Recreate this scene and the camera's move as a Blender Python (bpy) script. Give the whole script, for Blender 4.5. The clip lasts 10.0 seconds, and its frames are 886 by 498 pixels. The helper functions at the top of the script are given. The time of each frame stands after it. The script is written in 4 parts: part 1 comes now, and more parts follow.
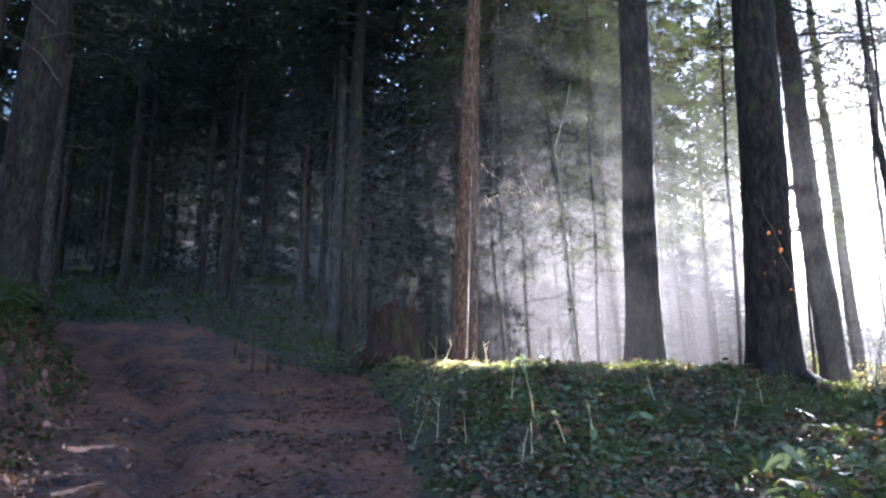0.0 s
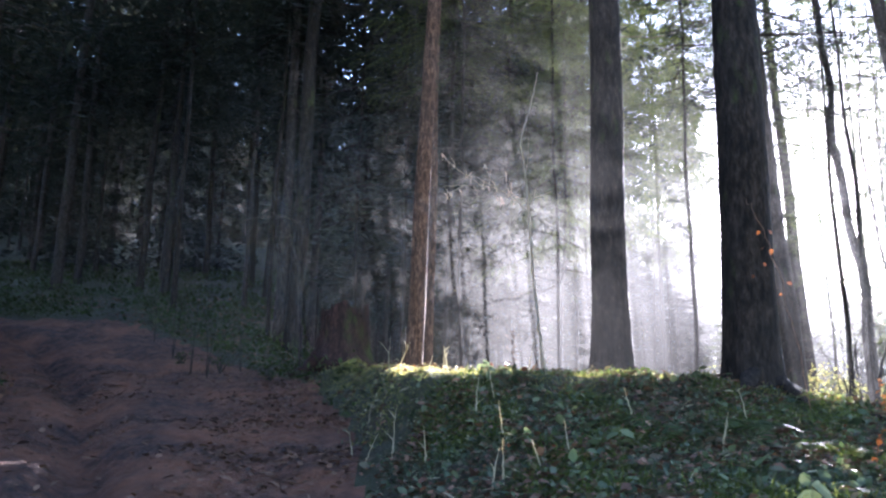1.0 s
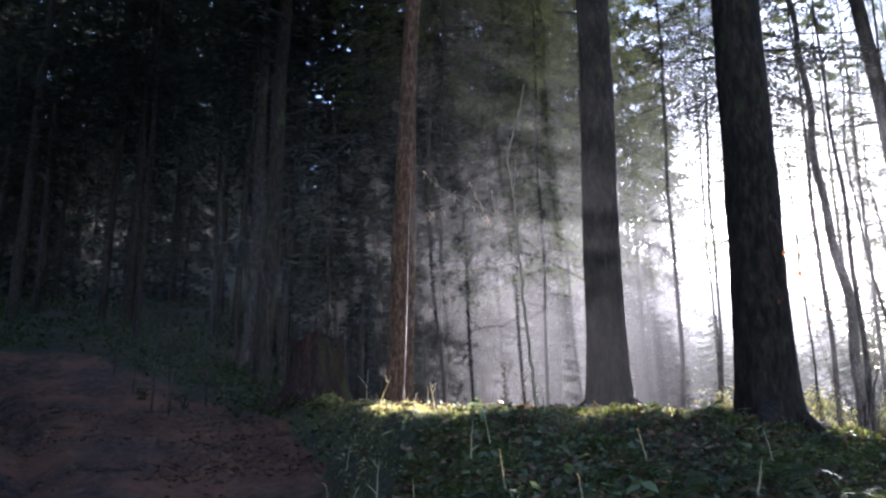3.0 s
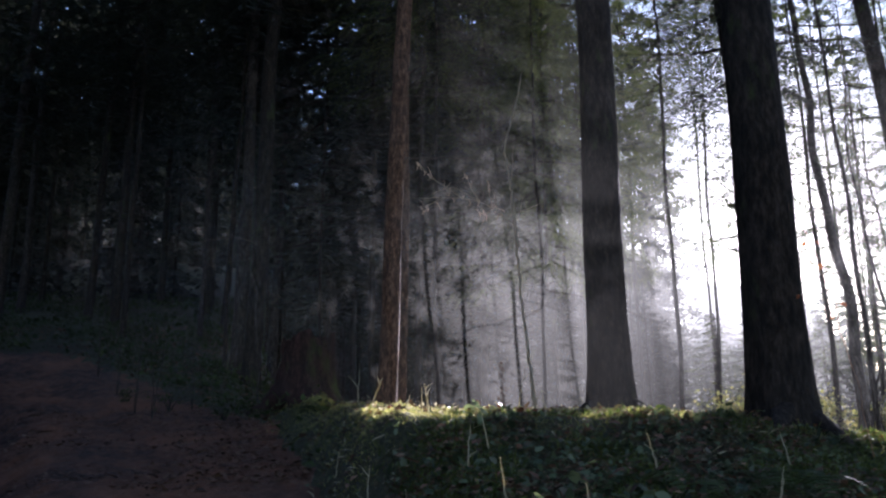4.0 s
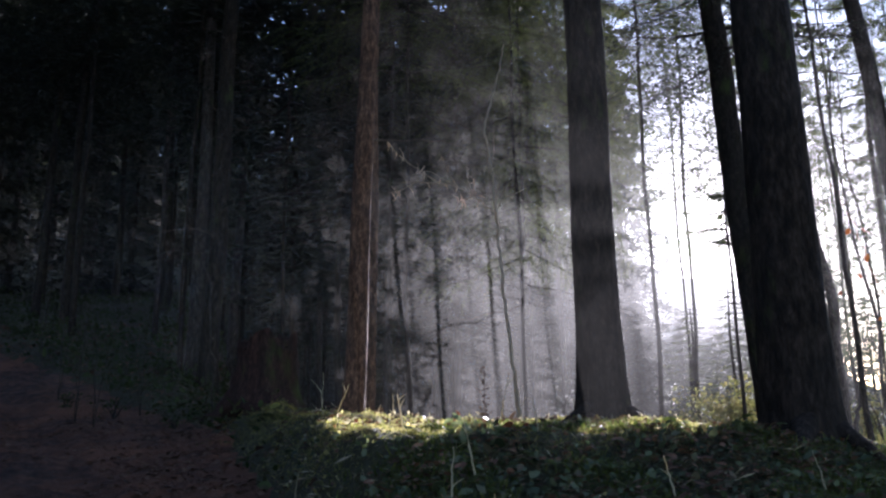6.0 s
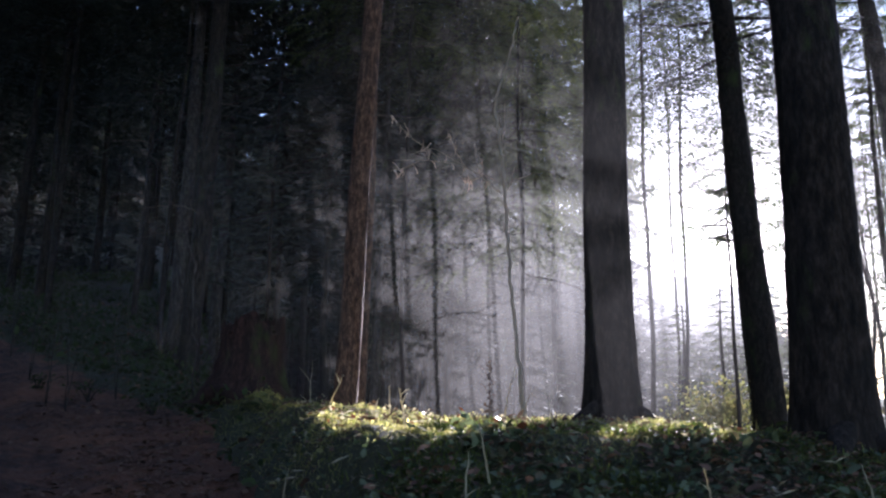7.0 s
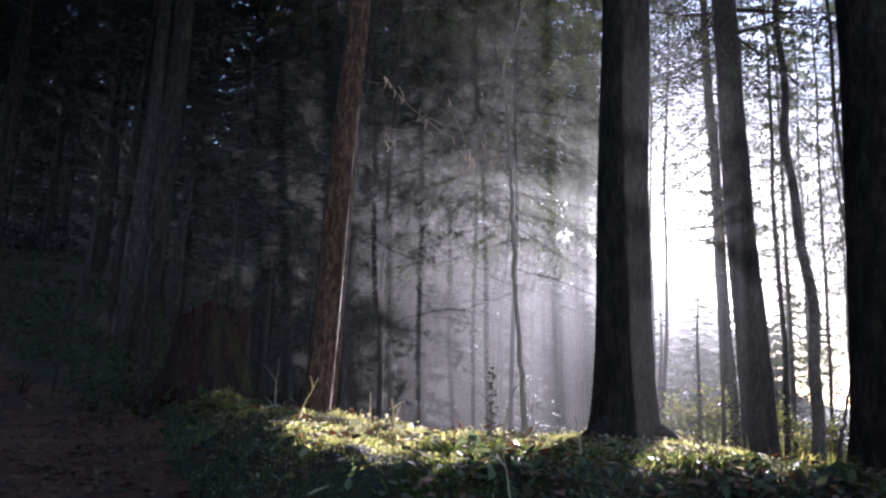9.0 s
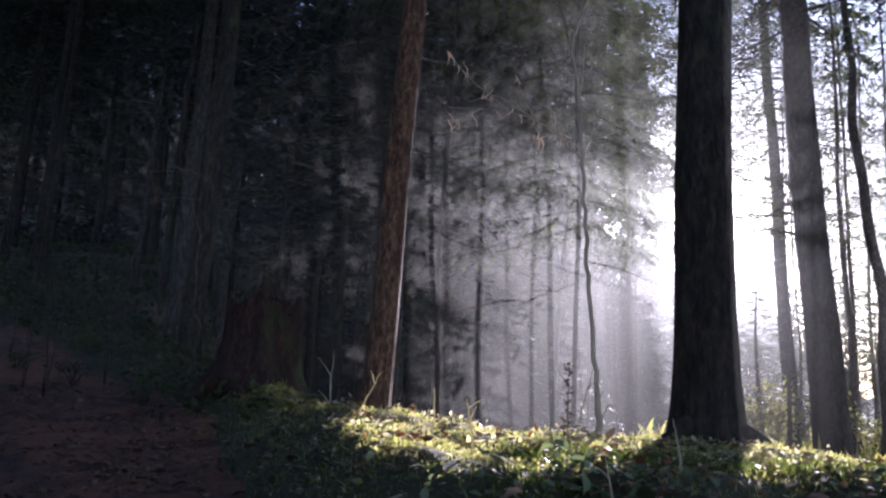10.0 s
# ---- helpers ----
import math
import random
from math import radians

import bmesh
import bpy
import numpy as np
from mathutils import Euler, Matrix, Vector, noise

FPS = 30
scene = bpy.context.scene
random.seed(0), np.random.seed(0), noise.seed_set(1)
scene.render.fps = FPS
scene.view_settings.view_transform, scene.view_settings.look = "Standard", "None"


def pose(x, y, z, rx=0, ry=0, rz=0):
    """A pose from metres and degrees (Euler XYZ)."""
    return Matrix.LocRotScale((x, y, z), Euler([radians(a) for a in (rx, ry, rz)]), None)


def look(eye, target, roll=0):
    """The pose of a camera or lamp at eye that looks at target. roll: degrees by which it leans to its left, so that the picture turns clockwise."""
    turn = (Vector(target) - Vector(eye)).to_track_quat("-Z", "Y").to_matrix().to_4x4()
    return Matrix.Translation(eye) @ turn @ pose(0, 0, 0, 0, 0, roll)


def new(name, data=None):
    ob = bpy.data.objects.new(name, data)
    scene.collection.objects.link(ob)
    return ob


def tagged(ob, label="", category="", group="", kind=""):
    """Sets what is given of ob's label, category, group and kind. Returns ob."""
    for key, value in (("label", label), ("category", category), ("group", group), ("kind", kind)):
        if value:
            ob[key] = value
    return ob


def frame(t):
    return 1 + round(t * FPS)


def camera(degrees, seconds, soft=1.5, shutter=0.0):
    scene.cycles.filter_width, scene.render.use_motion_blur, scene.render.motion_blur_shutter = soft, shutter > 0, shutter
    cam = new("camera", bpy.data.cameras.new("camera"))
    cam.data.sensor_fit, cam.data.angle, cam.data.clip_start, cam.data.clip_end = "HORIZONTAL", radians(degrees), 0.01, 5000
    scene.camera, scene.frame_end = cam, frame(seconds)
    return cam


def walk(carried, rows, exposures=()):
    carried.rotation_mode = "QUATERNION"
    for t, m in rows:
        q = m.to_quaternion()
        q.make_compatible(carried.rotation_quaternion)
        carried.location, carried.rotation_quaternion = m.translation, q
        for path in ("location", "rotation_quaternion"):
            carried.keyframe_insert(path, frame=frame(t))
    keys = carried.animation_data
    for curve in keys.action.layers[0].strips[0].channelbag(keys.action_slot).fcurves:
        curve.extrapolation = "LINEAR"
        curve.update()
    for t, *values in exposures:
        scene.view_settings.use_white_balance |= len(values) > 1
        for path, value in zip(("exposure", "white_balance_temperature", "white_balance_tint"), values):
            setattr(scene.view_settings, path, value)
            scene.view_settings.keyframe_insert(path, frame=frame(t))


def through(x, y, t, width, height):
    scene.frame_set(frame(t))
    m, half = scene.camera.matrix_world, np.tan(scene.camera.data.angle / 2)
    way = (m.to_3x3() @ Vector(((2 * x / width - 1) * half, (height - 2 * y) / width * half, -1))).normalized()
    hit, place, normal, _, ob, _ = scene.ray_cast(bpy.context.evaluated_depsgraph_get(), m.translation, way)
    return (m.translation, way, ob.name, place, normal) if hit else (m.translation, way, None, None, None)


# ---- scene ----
cam = camera(58.5, 10.0, soft=2.4)
EYE, TILT, LEAN = 1.5, 11.64, -0.7
# seconds, x, y, z, yaw, pitch, roll from the first camera
ROWS = [
    (0.0, -0.000, 0.000, 0.000, 0.00, 0.01, 0.01),
    (0.5, -0.033, 0.330, -0.033, -2.07, -0.84, -1.62),
    (1.0, -0.077, 0.720, -0.025, -3.59, -0.08, -1.01),
    (1.5, -0.176, 1.002, -0.026, -3.81, -0.85, -0.40),
    (2.0, -0.275, 1.202, -0.038, -7.44, -0.51, 0.95),
    (2.5, -0.228, 1.339, -0.024, -6.88, 0.75, 0.64),
    (2.7, -0.182, 1.390, -0.001, -6.09, 1.40, 0.06),
    (3.8, -0.121, 1.807, -0.064, -5.41, 1.78, -0.85),
    (4.0, -0.117, 1.886, -0.056, -6.07, 1.63, -0.34),
    (4.5, -0.159, 2.099, -0.066, -7.41, 0.90, -1.79),
    (5.0, -0.131, 2.374, -0.095, -6.45, 0.73, -0.72),
    (5.5, -0.073, 2.601, -0.035, -7.92, 1.39, -0.49),
    (5.7, -0.074, 2.653, -0.052, -7.88, 1.25, -0.07),
    (6.8, -0.164, 3.266, -0.088, -10.31, 1.16, -1.92),
    (7.0, -0.187, 3.342, -0.112, -9.61, 0.48, -2.22),
    (7.5, -0.186, 3.612, -0.150, -7.59, 0.55, -1.47),
    (8.0, -0.188, 3.861, -0.107, -7.44, -0.05, -1.53),
    (8.5, -0.194, 4.071, -0.160, -7.70, -0.20, -3.23),
    (9.0, -0.248, 4.367, -0.196, -12.14, 0.32, -4.46),
    (9.5, -0.301, 4.562, -0.216, -14.17, -0.17, -5.59),
    (10.0, -0.340, 4.799, -0.252, -9.06, -0.46, -4.36),
]
EXPOSURES = [(0.0, 4.20, 5600, 24), (1.0, 4.15, 5600, 24), (1.5, 4.05, 5600, 24), (2.5, 3.70, 5650, 24), (4.0, 2.50, 5700, 24), (5.5, 2.45, 5700, 24), (7.5, 2.60, 5600, 26), (10.0, 2.55, 5650, 28)]
walk(cam, [(t, pose(0, 0, EYE, TILT, LEAN, 0) @ pose(x, y, z, 90 + pitch, roll, yaw)) for t, x, y, z, yaw, pitch, roll in ROWS], EXPOSURES)

# ---- light ----
SUN_AZIMUTH, SUN_HEIGHT = radians(30.4), radians(13.2)
SUN_WAY = Vector((math.sin(SUN_AZIMUTH) * math.cos(SUN_HEIGHT), math.cos(SUN_AZIMUTH) * math.cos(SUN_HEIGHT), math.sin(SUN_HEIGHT)))
world = bpy.data.worlds.new("sky")
scene.world = world
world.use_nodes = True
wn = world.node_tree.nodes
sky = wn.new("ShaderNodeTexSky")
sky.sky_type, sky.sun_disc = "NISHITA", False
sky.sun_elevation, sky.sun_rotation = SUN_HEIGHT, SUN_AZIMUTH
sky.air_density, sky.dust_density, sky.ozone_density = 1.0, 0.4, 1.5
wn["Background"].inputs["Strength"].default_value = 0.065
world.node_tree.links.new(sky.outputs["Color"], wn["Background"].inputs["Color"])
sun = new("sun", bpy.data.lights.new("sun", "SUN"))
sun.data.energy, sun.data.angle, sun.data.color = 5.0, radians(0.6), (1.0, 0.95, 0.88)
sun.matrix_world = look(SUN_WAY * 60, (0, 0, 0))

rng = np.random.default_rng(7)


# ---- materials ----
def material(name):
    m = bpy.data.materials.new(name)
    m.use_nodes = True
    t = m.node_tree
    return m, t, t.nodes["Principled BSDF"]


def node(t, kind, **values):
    n = t.nodes.new(kind)
    for key, value in values.items():
        n.inputs[key].default_value = value
    return n


def noise_at(t, scale, detail=6.0, stretch=(1, 1, 1), rough=0.6):
    co = t.nodes.new("ShaderNodeTexCoord")
    mp = t.nodes.new("ShaderNodeMapping")
    mp.inputs["Scale"].default_value = stretch
    n = node(t, "ShaderNodeTexNoise", Scale=scale, Detail=detail, Roughness=rough)
    t.links.new(co.outputs["Object"], mp.inputs["Vector"])
    t.links.new(mp.outputs["Vector"], n.inputs["Vector"])
    return n.outputs["Fac"]


def ramp(t, fac, stops):
    r = t.nodes.new("ShaderNodeValToRGB")
    e = r.color_ramp.elements
    while len(e) < len(stops):
        e.new(0.5)
    for el, (p, c) in zip(e, stops):
        el.position, el.color = p, (*c, 1)
    t.links.new(fac, r.inputs["Fac"])
    return r.outputs["Color"]


def mix(t, fac, a, b, how="MIX"):
    m = t.nodes.new("ShaderNodeMix")
    m.data_type, m.blend_type = "RGBA", how
    for sock, v in ((m.inputs[0], fac), (m.inputs[6], a), (m.inputs[7], b)):
        if isinstance(v, (int, float)):
            sock.default_value = v
        elif isinstance(v, tuple):
            sock.default_value = (*v, 1)
        else:
            t.links.new(v, sock)
    return m.outputs[2]


def bump(t, bsdf, fac, strength, distance):
    b = node(t, "ShaderNodeBump", Strength=strength, Distance=distance)
    t.links.new(fac, b.inputs["Height"])
    t.links.new(b.outputs["Normal"], bsdf.inputs["Normal"])


def bark(name, dark, light, moss=0.0, plates=18.0):
    m, t, b = material(name)
    ridges = noise_at(t, plates, 8, (1, 1, 0.3), 0.7)
    broad = noise_at(t, 1.6, 4, (1, 1, 0.4))
    col = ramp(t, ridges, [(0.38, dark), (0.5, tuple(0.4 * (p + q) for p, q in zip(dark, light))), (0.64, light)])
    scales = noise_at(t, plates * 2.6, 4, (1, 1, 0.35), 0.6)
    col = mix(t, ramp(t, scales, [(0.42, (0.0, 0.0, 0.0)), (0.6, (0.8, 0.8, 0.8))]), mix(t, 1.0, col, (0.45, 0.42, 0.4), "MULTIPLY"), col)
    col = mix(t, ramp(t, broad, [(0.35, (0.2, 0.2, 0.2)), (0.7, (0.85, 0.85, 0.85))]), col, mix(t, 0.35, col, (0.045, 0.04, 0.036)))
    if moss:
        col = mix(t, ramp(t, noise_at(t, 3.1, 6, (1, 1, 0.5)), [(0.62 - 0.3 * moss, (0, 0, 0)), (0.78 - 0.3 * moss, (1, 1, 1))]), col, (0.045, 0.06, 0.018))
    t.links.new(col, b.inputs["Base Color"])
    b.inputs["Roughness"].default_value = 0.9
    b.inputs["Specular IOR Level"].default_value = 0.12
    bump(t, b, scales, 0.8, 0.02)
    return m


def leafy(name, colours, through=0.4, rough=0.5, glow=(1.3, 1.4, 0.7), gloss=0.15):
    """Leaf tissue: diffuse, a little gloss, and light that comes through it."""
    m, t, b = material(name)
    geo = t.nodes.new("ShaderNodeNewGeometry")
    n = len(colours)
    col = ramp(t, geo.outputs["Random Per Island"], [((i + 0.5) / n, c) for i, c in enumerate(colours)])
    col = mix(t, noise_at(t, 1.3, 3), col, mix(t, 1.0, col, (0.62, 0.66, 0.55), "MULTIPLY"))
    t.links.new(col, b.inputs["Base Color"])
    b.inputs["Roughness"].default_value = rough
    b.inputs["Specular IOR Level"].default_value = gloss
    tr = t.nodes.new("ShaderNodeBsdfTranslucent")
    t.links.new(mix(t, 1.0, col, glow, "MULTIPLY"), tr.inputs["Color"])
    ms = node(t, "ShaderNodeMixShader", Fac=through)
    t.links.new(b.outputs[0], ms.inputs[1])
    t.links.new(tr.outputs[0], ms.inputs[2])
    t.links.new(ms.outputs[0], t.nodes["Material Output"].inputs["Surface"])
    return m


def earth(name, stops, litter, scale):
    m, t, b = material(name)
    fine = noise_at(t, scale, 10, rough=0.7)
    broad = noise_at(t, 0.9, 5)
    col = ramp(t, fine, stops)
    col = mix(t, ramp(t, broad, [(0.4, (0, 0, 0)), (0.62, (1, 1, 1))]), col, mix(t, 0.55, col, litter))
    t.links.new(col, b.inputs["Base Color"])
    b.inputs["Roughness"].default_value = 0.88
    grit = noise_at(t, scale * 5, 5, rough=0.75)
    both = node(t, "ShaderNodeMath")
    t.links.new(fine, both.inputs[0])
    t.links.new(grit, both.inputs[1])
    bump(t, b, both.outputs[0], 1.0, 0.06)
    return m


SPRUCE_BARK = bark("spruce_bark", (0.008, 0.006, 0.005), (0.065, 0.048, 0.036), 0.15)
MOSSY_BARK = bark("mossy_bark", (0.006, 0.0045, 0.004), (0.06, 0.044, 0.034), 0.05, 14)
PINE_BARK = bark("pine_bark", (0.05, 0.022, 0.013), (0.31, 0.165, 0.095), 0.0, 26)
GREY_BARK = bark("grey_bark", (0.02, 0.016, 0.014), (0.12, 0.1, 0.085), 0.1, 24)
DEAD_WOOD = bark("dead_wood", (0.06, 0.045, 0.035), (0.26, 0.2, 0.15), 0.0, 40)
STUMP_WOOD = bark("stump_wood", (0.022, 0.011, 0.009), (0.085, 0.042, 0.032), 0.2, 14)
NEEDLES = leafy("needles", [(0.025, 0.029, 0.025), (0.035, 0.04, 0.033), (0.05, 0.052, 0.038)], 0.3, 0.75, (1.05, 1.1, 0.95))
LIGHT_NEEDLES = leafy("light_needles", [(0.04, 0.052, 0.024), (0.058, 0.07, 0.03), (0.085, 0.09, 0.038)], 0.45, 0.7, (1.2, 1.25, 0.9))
IVY = leafy("ivy_leaves", [(0.045, 0.062, 0.034), (0.085, 0.112, 0.06), (0.16, 0.18, 0.11), (0.15, 0.115, 0.08), (0.12, 0.15, 0.1), (0.034, 0.048, 0.024)], 0.3, 0.55, (1.2, 1.25, 0.8), 0.3)
# crest moss made paler and more translucent, its sunlit brightness put into the colour
SUN_MOSS = leafy("sunlit_moss", [(0.12, 0.13, 0.04), (0.23, 0.225, 0.09), (0.38, 0.34, 0.19)], 0.55, 0.8, (2.2, 2.1, 1.5))
MEADOW = leafy("meadow_grass", [(0.14, 0.16, 0.05), (0.22, 0.21, 0.08), (0.3, 0.26, 0.11)], 0.5, 0.8, (1.8, 1.7, 1.1))
FRESH = leafy("fresh_leaves", [(0.12, 0.15, 0.08), (0.16, 0.19, 0.11), (0.19, 0.21, 0.13)], 0.35, 0.8, (1.3, 1.35, 1.0))
FERN = leafy("fern_leaves", [(0.045, 0.065, 0.028), (0.07, 0.09, 0.034), (0.06, 0.06, 0.034)], 0.35, 0.75)
YELLOW = leafy("yellow_leaves", [(0.23, 0.22, 0.09), (0.18, 0.19, 0.08), (0.27, 0.22, 0.1)], 0.4, 0.6, (1.2, 1.2, 0.9))
ORANGE = leafy("orange_leaves", [(0.32, 0.1, 0.03), (0.42, 0.15, 0.05), (0.24, 0.07, 0.03)], 0.4, 0.5, (1.3, 1.2, 1.0))
RUSSET = leafy("russet_leaves", [(0.2, 0.06, 0.035), (0.28, 0.1, 0.05), (0.14, 0.05, 0.035)], 0.35, 0.6, (1.4, 1.3, 1.1))
# the bank's moss in a darker green, without the crest's sunlit boost
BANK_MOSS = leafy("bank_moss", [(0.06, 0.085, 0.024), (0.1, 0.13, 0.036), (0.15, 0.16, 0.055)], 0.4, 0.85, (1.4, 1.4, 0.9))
LITTER = leafy("dead_leaves", [(0.13, 0.07, 0.05), (0.22, 0.12, 0.085), (0.3, 0.17, 0.12), (0.08, 0.045, 0.036)], 0.1, 0.75)
# solid bark made translucent so the backlit stem looks sunlit across its width
SAPLING_BARK = leafy("sapling_bark", [(0.28, 0.22, 0.16), (0.4, 0.33, 0.25)], 0.22, 0.7, (1.5, 1.5, 1.4))
CATKIN = leafy("catkins", [(0.6, 0.46, 0.4), (0.7, 0.56, 0.48), (0.55, 0.4, 0.34)], 0.5, 0.7, (1.3, 1.3, 1.2))
STRAW = leafy("dry_stems", [(0.42, 0.35, 0.25), (0.55, 0.48, 0.36)], 0.4, 0.7, (1.5, 1.5, 1.3))
MUD = earth("trodden_mud", [(0.36, (0.016, 0.008, 0.007)), (0.5, (0.078, 0.035, 0.025)), (0.66, (0.2, 0.09, 0.053))], (0.34, 0.135, 0.065), 7.0)
FLOOR = earth("forest_floor", [(0.3, (0.022, 0.02, 0.013)), (0.5, (0.05, 0.045, 0.024)), (0.72, (0.085, 0.075, 0.035))], (0.06, 0.075, 0.02), 14.0)


def mist_material(name, density, clumps, fade, glow_profile, onward_share, spread):
    """Thin mist: most light goes straight through, a little is scattered, part of it narrowly onward."""
    m, t, b = material(name)
    t.nodes.remove(b)
    clear = t.nodes.new("ShaderNodeBsdfTransparent")
    wide = t.nodes.new("ShaderNodeBsdfTranslucent")
    wide.inputs["Color"].default_value = (0.91, 0.885, 0.845, 1)
    onward = node(t, "ShaderNodeBsdfRefraction", Roughness=spread, IOR=1.45)
    scattered = node(t, "ShaderNodeMixShader", Fac=onward_share)
    # diffuse share lifts the dark wood, standing in for lens glare
    back = t.nodes.new("ShaderNodeBsdfDiffuse")
    back.inputs["Color"].default_value = (0.86, 0.88, 0.9, 1)
    both = node(t, "ShaderNodeMixShader", Fac=0.35)
    t.links.new(wide.outputs[0], both.inputs[1])
    t.links.new(back.outputs[0], both.inputs[2])
    t.links.new(both.outputs[0], scattered.inputs[1])
    t.links.new(onward.outputs[0], scattered.inputs[2])
    clumpy = ramp(t, noise_at(t, clumps, 3, (1, 1, 1.8), 0.5), [(0.3, (density * 0.8,) * 3), (0.7, (density * 1.2,) * 3)])
    # the mist thins out towards its ends, low down, upwards, and in the open gap between the trunks, to set how bright
    # each part looks
    co = t.nodes.new("ShaderNodeTexCoord")
    xyz = t.nodes.new("ShaderNodeSeparateXYZ")
    t.links.new(co.outputs["Generated"], xyz.inputs[0])
    ends = ramp(t, xyz.outputs["X"], [(0.0, (0, 0, 0))] + [(fade(l), (k,) * 3) for l, k in glow_profile] + [(1.0, (0, 0, 0))])
    tops = ramp(t, xyz.outputs["Z"], [(0.3, (0.45, 0.45, 0.45)), (0.55, (1, 1, 1)), (0.98, (0, 0, 0))])
    ms = t.nodes.new("ShaderNodeMixShader")
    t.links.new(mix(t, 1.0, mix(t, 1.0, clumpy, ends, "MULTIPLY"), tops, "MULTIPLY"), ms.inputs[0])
    t.links.new(clear.outputs[0], ms.inputs[1])
    t.links.new(scattered.outputs[0], ms.inputs[2])
    t.links.new(ms.outputs[0], t.nodes["Material Output"].inputs["Surface"])
    return m


# ---- mesh helpers ----
def mesh_of(name, verts, faces, mat, smooth=True):
    """A mesh from an array of corners and an array of faces that all have the same count of corners."""
    verts, faces = np.asarray(verts, np.float32), np.asarray(faces, np.int32)
    me = bpy.data.meshes.new(name)
    n, k = faces.shape
    me.vertices.add(len(verts))
    me.vertices.foreach_set("co", verts.ravel())
    me.loops.add(n * k)
    me.loops.foreach_set("vertex_index", faces.ravel())
    me.polygons.add(n)
    me.polygons.foreach_set("loop_start", np.arange(0, n * k, k, dtype=np.int32))
    me.update(calc_edges=True)
    me.validate()
    if smooth:
        me.shade_smooth()
    me.materials.append(mat)
    return me


def part(name, me, parent=None, label="", m=None):
    ob = new(name, me)
    if parent:
        ob.parent = parent
    if m is not None:
        ob.matrix_basis = m
    return tagged(ob, label)


def joined(bits):
    """Joins (verts, faces) pairs into one."""
    vs, fs, at = [], [], 0
    for v, f in bits:
        vs.append(v)
        fs.append(np.asarray(f) + at)
        at += len(v)
    return np.concatenate(vs), np.concatenate(fs)


def tube(points, radii, sides=8, rough=0.0, seed=0, lobes=0.0, cap=True):
    """A rough tube along points. rough: share of the radius by which the bark is uneven; lobes: root ribs near the start."""
    p = np.asarray(points, float)
    r = np.asarray(radii, float)
    d = np.gradient(p, axis=0)
    d /= np.linalg.norm(d, axis=1)[:, None]
    ref = np.array([1.0, 0, 0]) if abs(d[0][0]) < 0.8 else np.array([0, 1.0, 0])
    u = np.cross(d, ref)
    u /= np.linalg.norm(u, axis=1)[:, None]
    w = np.cross(d, u)
    a = np.linspace(0, 2 * np.pi, sides, endpoint=False)
    g = np.random.default_rng(seed)
    rr = np.repeat(r[:, None], sides, 1)
    if rough:
        ridge = g.normal(0, 1, (len(p) // 4 + 2, sides))
        rows = np.linspace(0, len(ridge) - 1.001, len(p))
        i, f = rows.astype(int), (rows % 1)[:, None]
        rr = rr * (1 + rough * (ridge[i] * (1 - f) + ridge[i + 1] * f) + 0.4 * rough * g.normal(0, 1, rr.shape))
    if lobes:
        k = np.exp(-np.arange(len(p)) / max(1, len(p)) * 26)[:, None]
        rr = rr * (1 + lobes * k * (np.sin(a * 5 + seed) + 0.6 * np.sin(a * 3 + 2 * seed))[None])
    v = p[:, None] + rr[..., None] * (np.cos(a)[None, :, None] * u[:, None] + np.sin(a)[None, :, None] * w[:, None])
    v = v.reshape(-1, 3)
    i = np.arange(len(p) - 1)[:, None] * sides
    j = np.arange(sides)[None]
    k = (j + 1) % sides
    f = np.stack([i + j, i + sides + j, i + sides + k, i + k], -1).reshape(-1, 4)[:, ::-1]
    return v, f


def frames_of(pos, yaw, pitch, roll, size):
    """Stacks of 3 x 3 turns, scaled, for scattering."""
    cy, sy, cp, sp, cr, sr = np.cos(yaw), np.sin(yaw), np.cos(pitch), np.sin(pitch), np.cos(roll), np.sin(roll)
    m = np.empty((len(pos), 3, 3))
    m[:, 0] = np.stack([cy * cr - sy * sp * sr, -sy * cp, cy * sr + sy * sp * cr], 1)
    m[:, 1] = np.stack([sy * cr + cy * sp * sr, cy * cp, sy * sr - cy * sp * cr], 1)
    m[:, 2] = np.stack([-cp * sr, sp, cp * cr], 1)
    return m * np.asarray(size)[:, None, None]


def scatter(base_v, base_f, pos, turns):
    v = np.einsum("nij,kj->nki", turns, base_v) + np.asarray(pos)[:, None]
    f = np.asarray(base_f)[None] + (np.arange(len(pos)) * len(base_v))[:, None, None]
    return v.reshape(-1, 3), f.reshape(-1, len(base_f[0]))


# leaf outlines, one unit long, along +y
LEAF_V = np.array([(0, 0, 0), (-0.3, 0.32, 0.07), (-0.22, 0.7, 0.05), (0, 1, -0.08), (0.22, 0.7, 0.05), (0.3, 0.32, 0.07), (0, 0.5, 0)])
LEAF_F = [(0, 6, 1), (1, 6, 2), (2, 6, 3), (3, 6, 4), (4, 6, 5), (5, 6, 0)]
LOBED_V = np.array([(0, 0, 0), (-0.45, 0.1, 0.05), (-0.28, 0.4, 0.02), (-0.3, 0.62, 0.06), (0, 1, -0.05), (0.3, 0.62, 0.06), (0.28, 0.4, 0.02), (0.45, 0.1, 0.05), (0, 0.4, -0.04)])
LOBED_F = [(0, 8, 1), (1, 8, 2), (2, 8, 3), (3, 8, 4), (4, 8, 5), (5, 8, 6), (6, 8, 7), (7, 8, 0)]
BLADE_V = np.array([(-0.06, 0, 0), (0.06, 0, 0), (0.04, 0.6, 0.05), (0, 1, -0.05)])
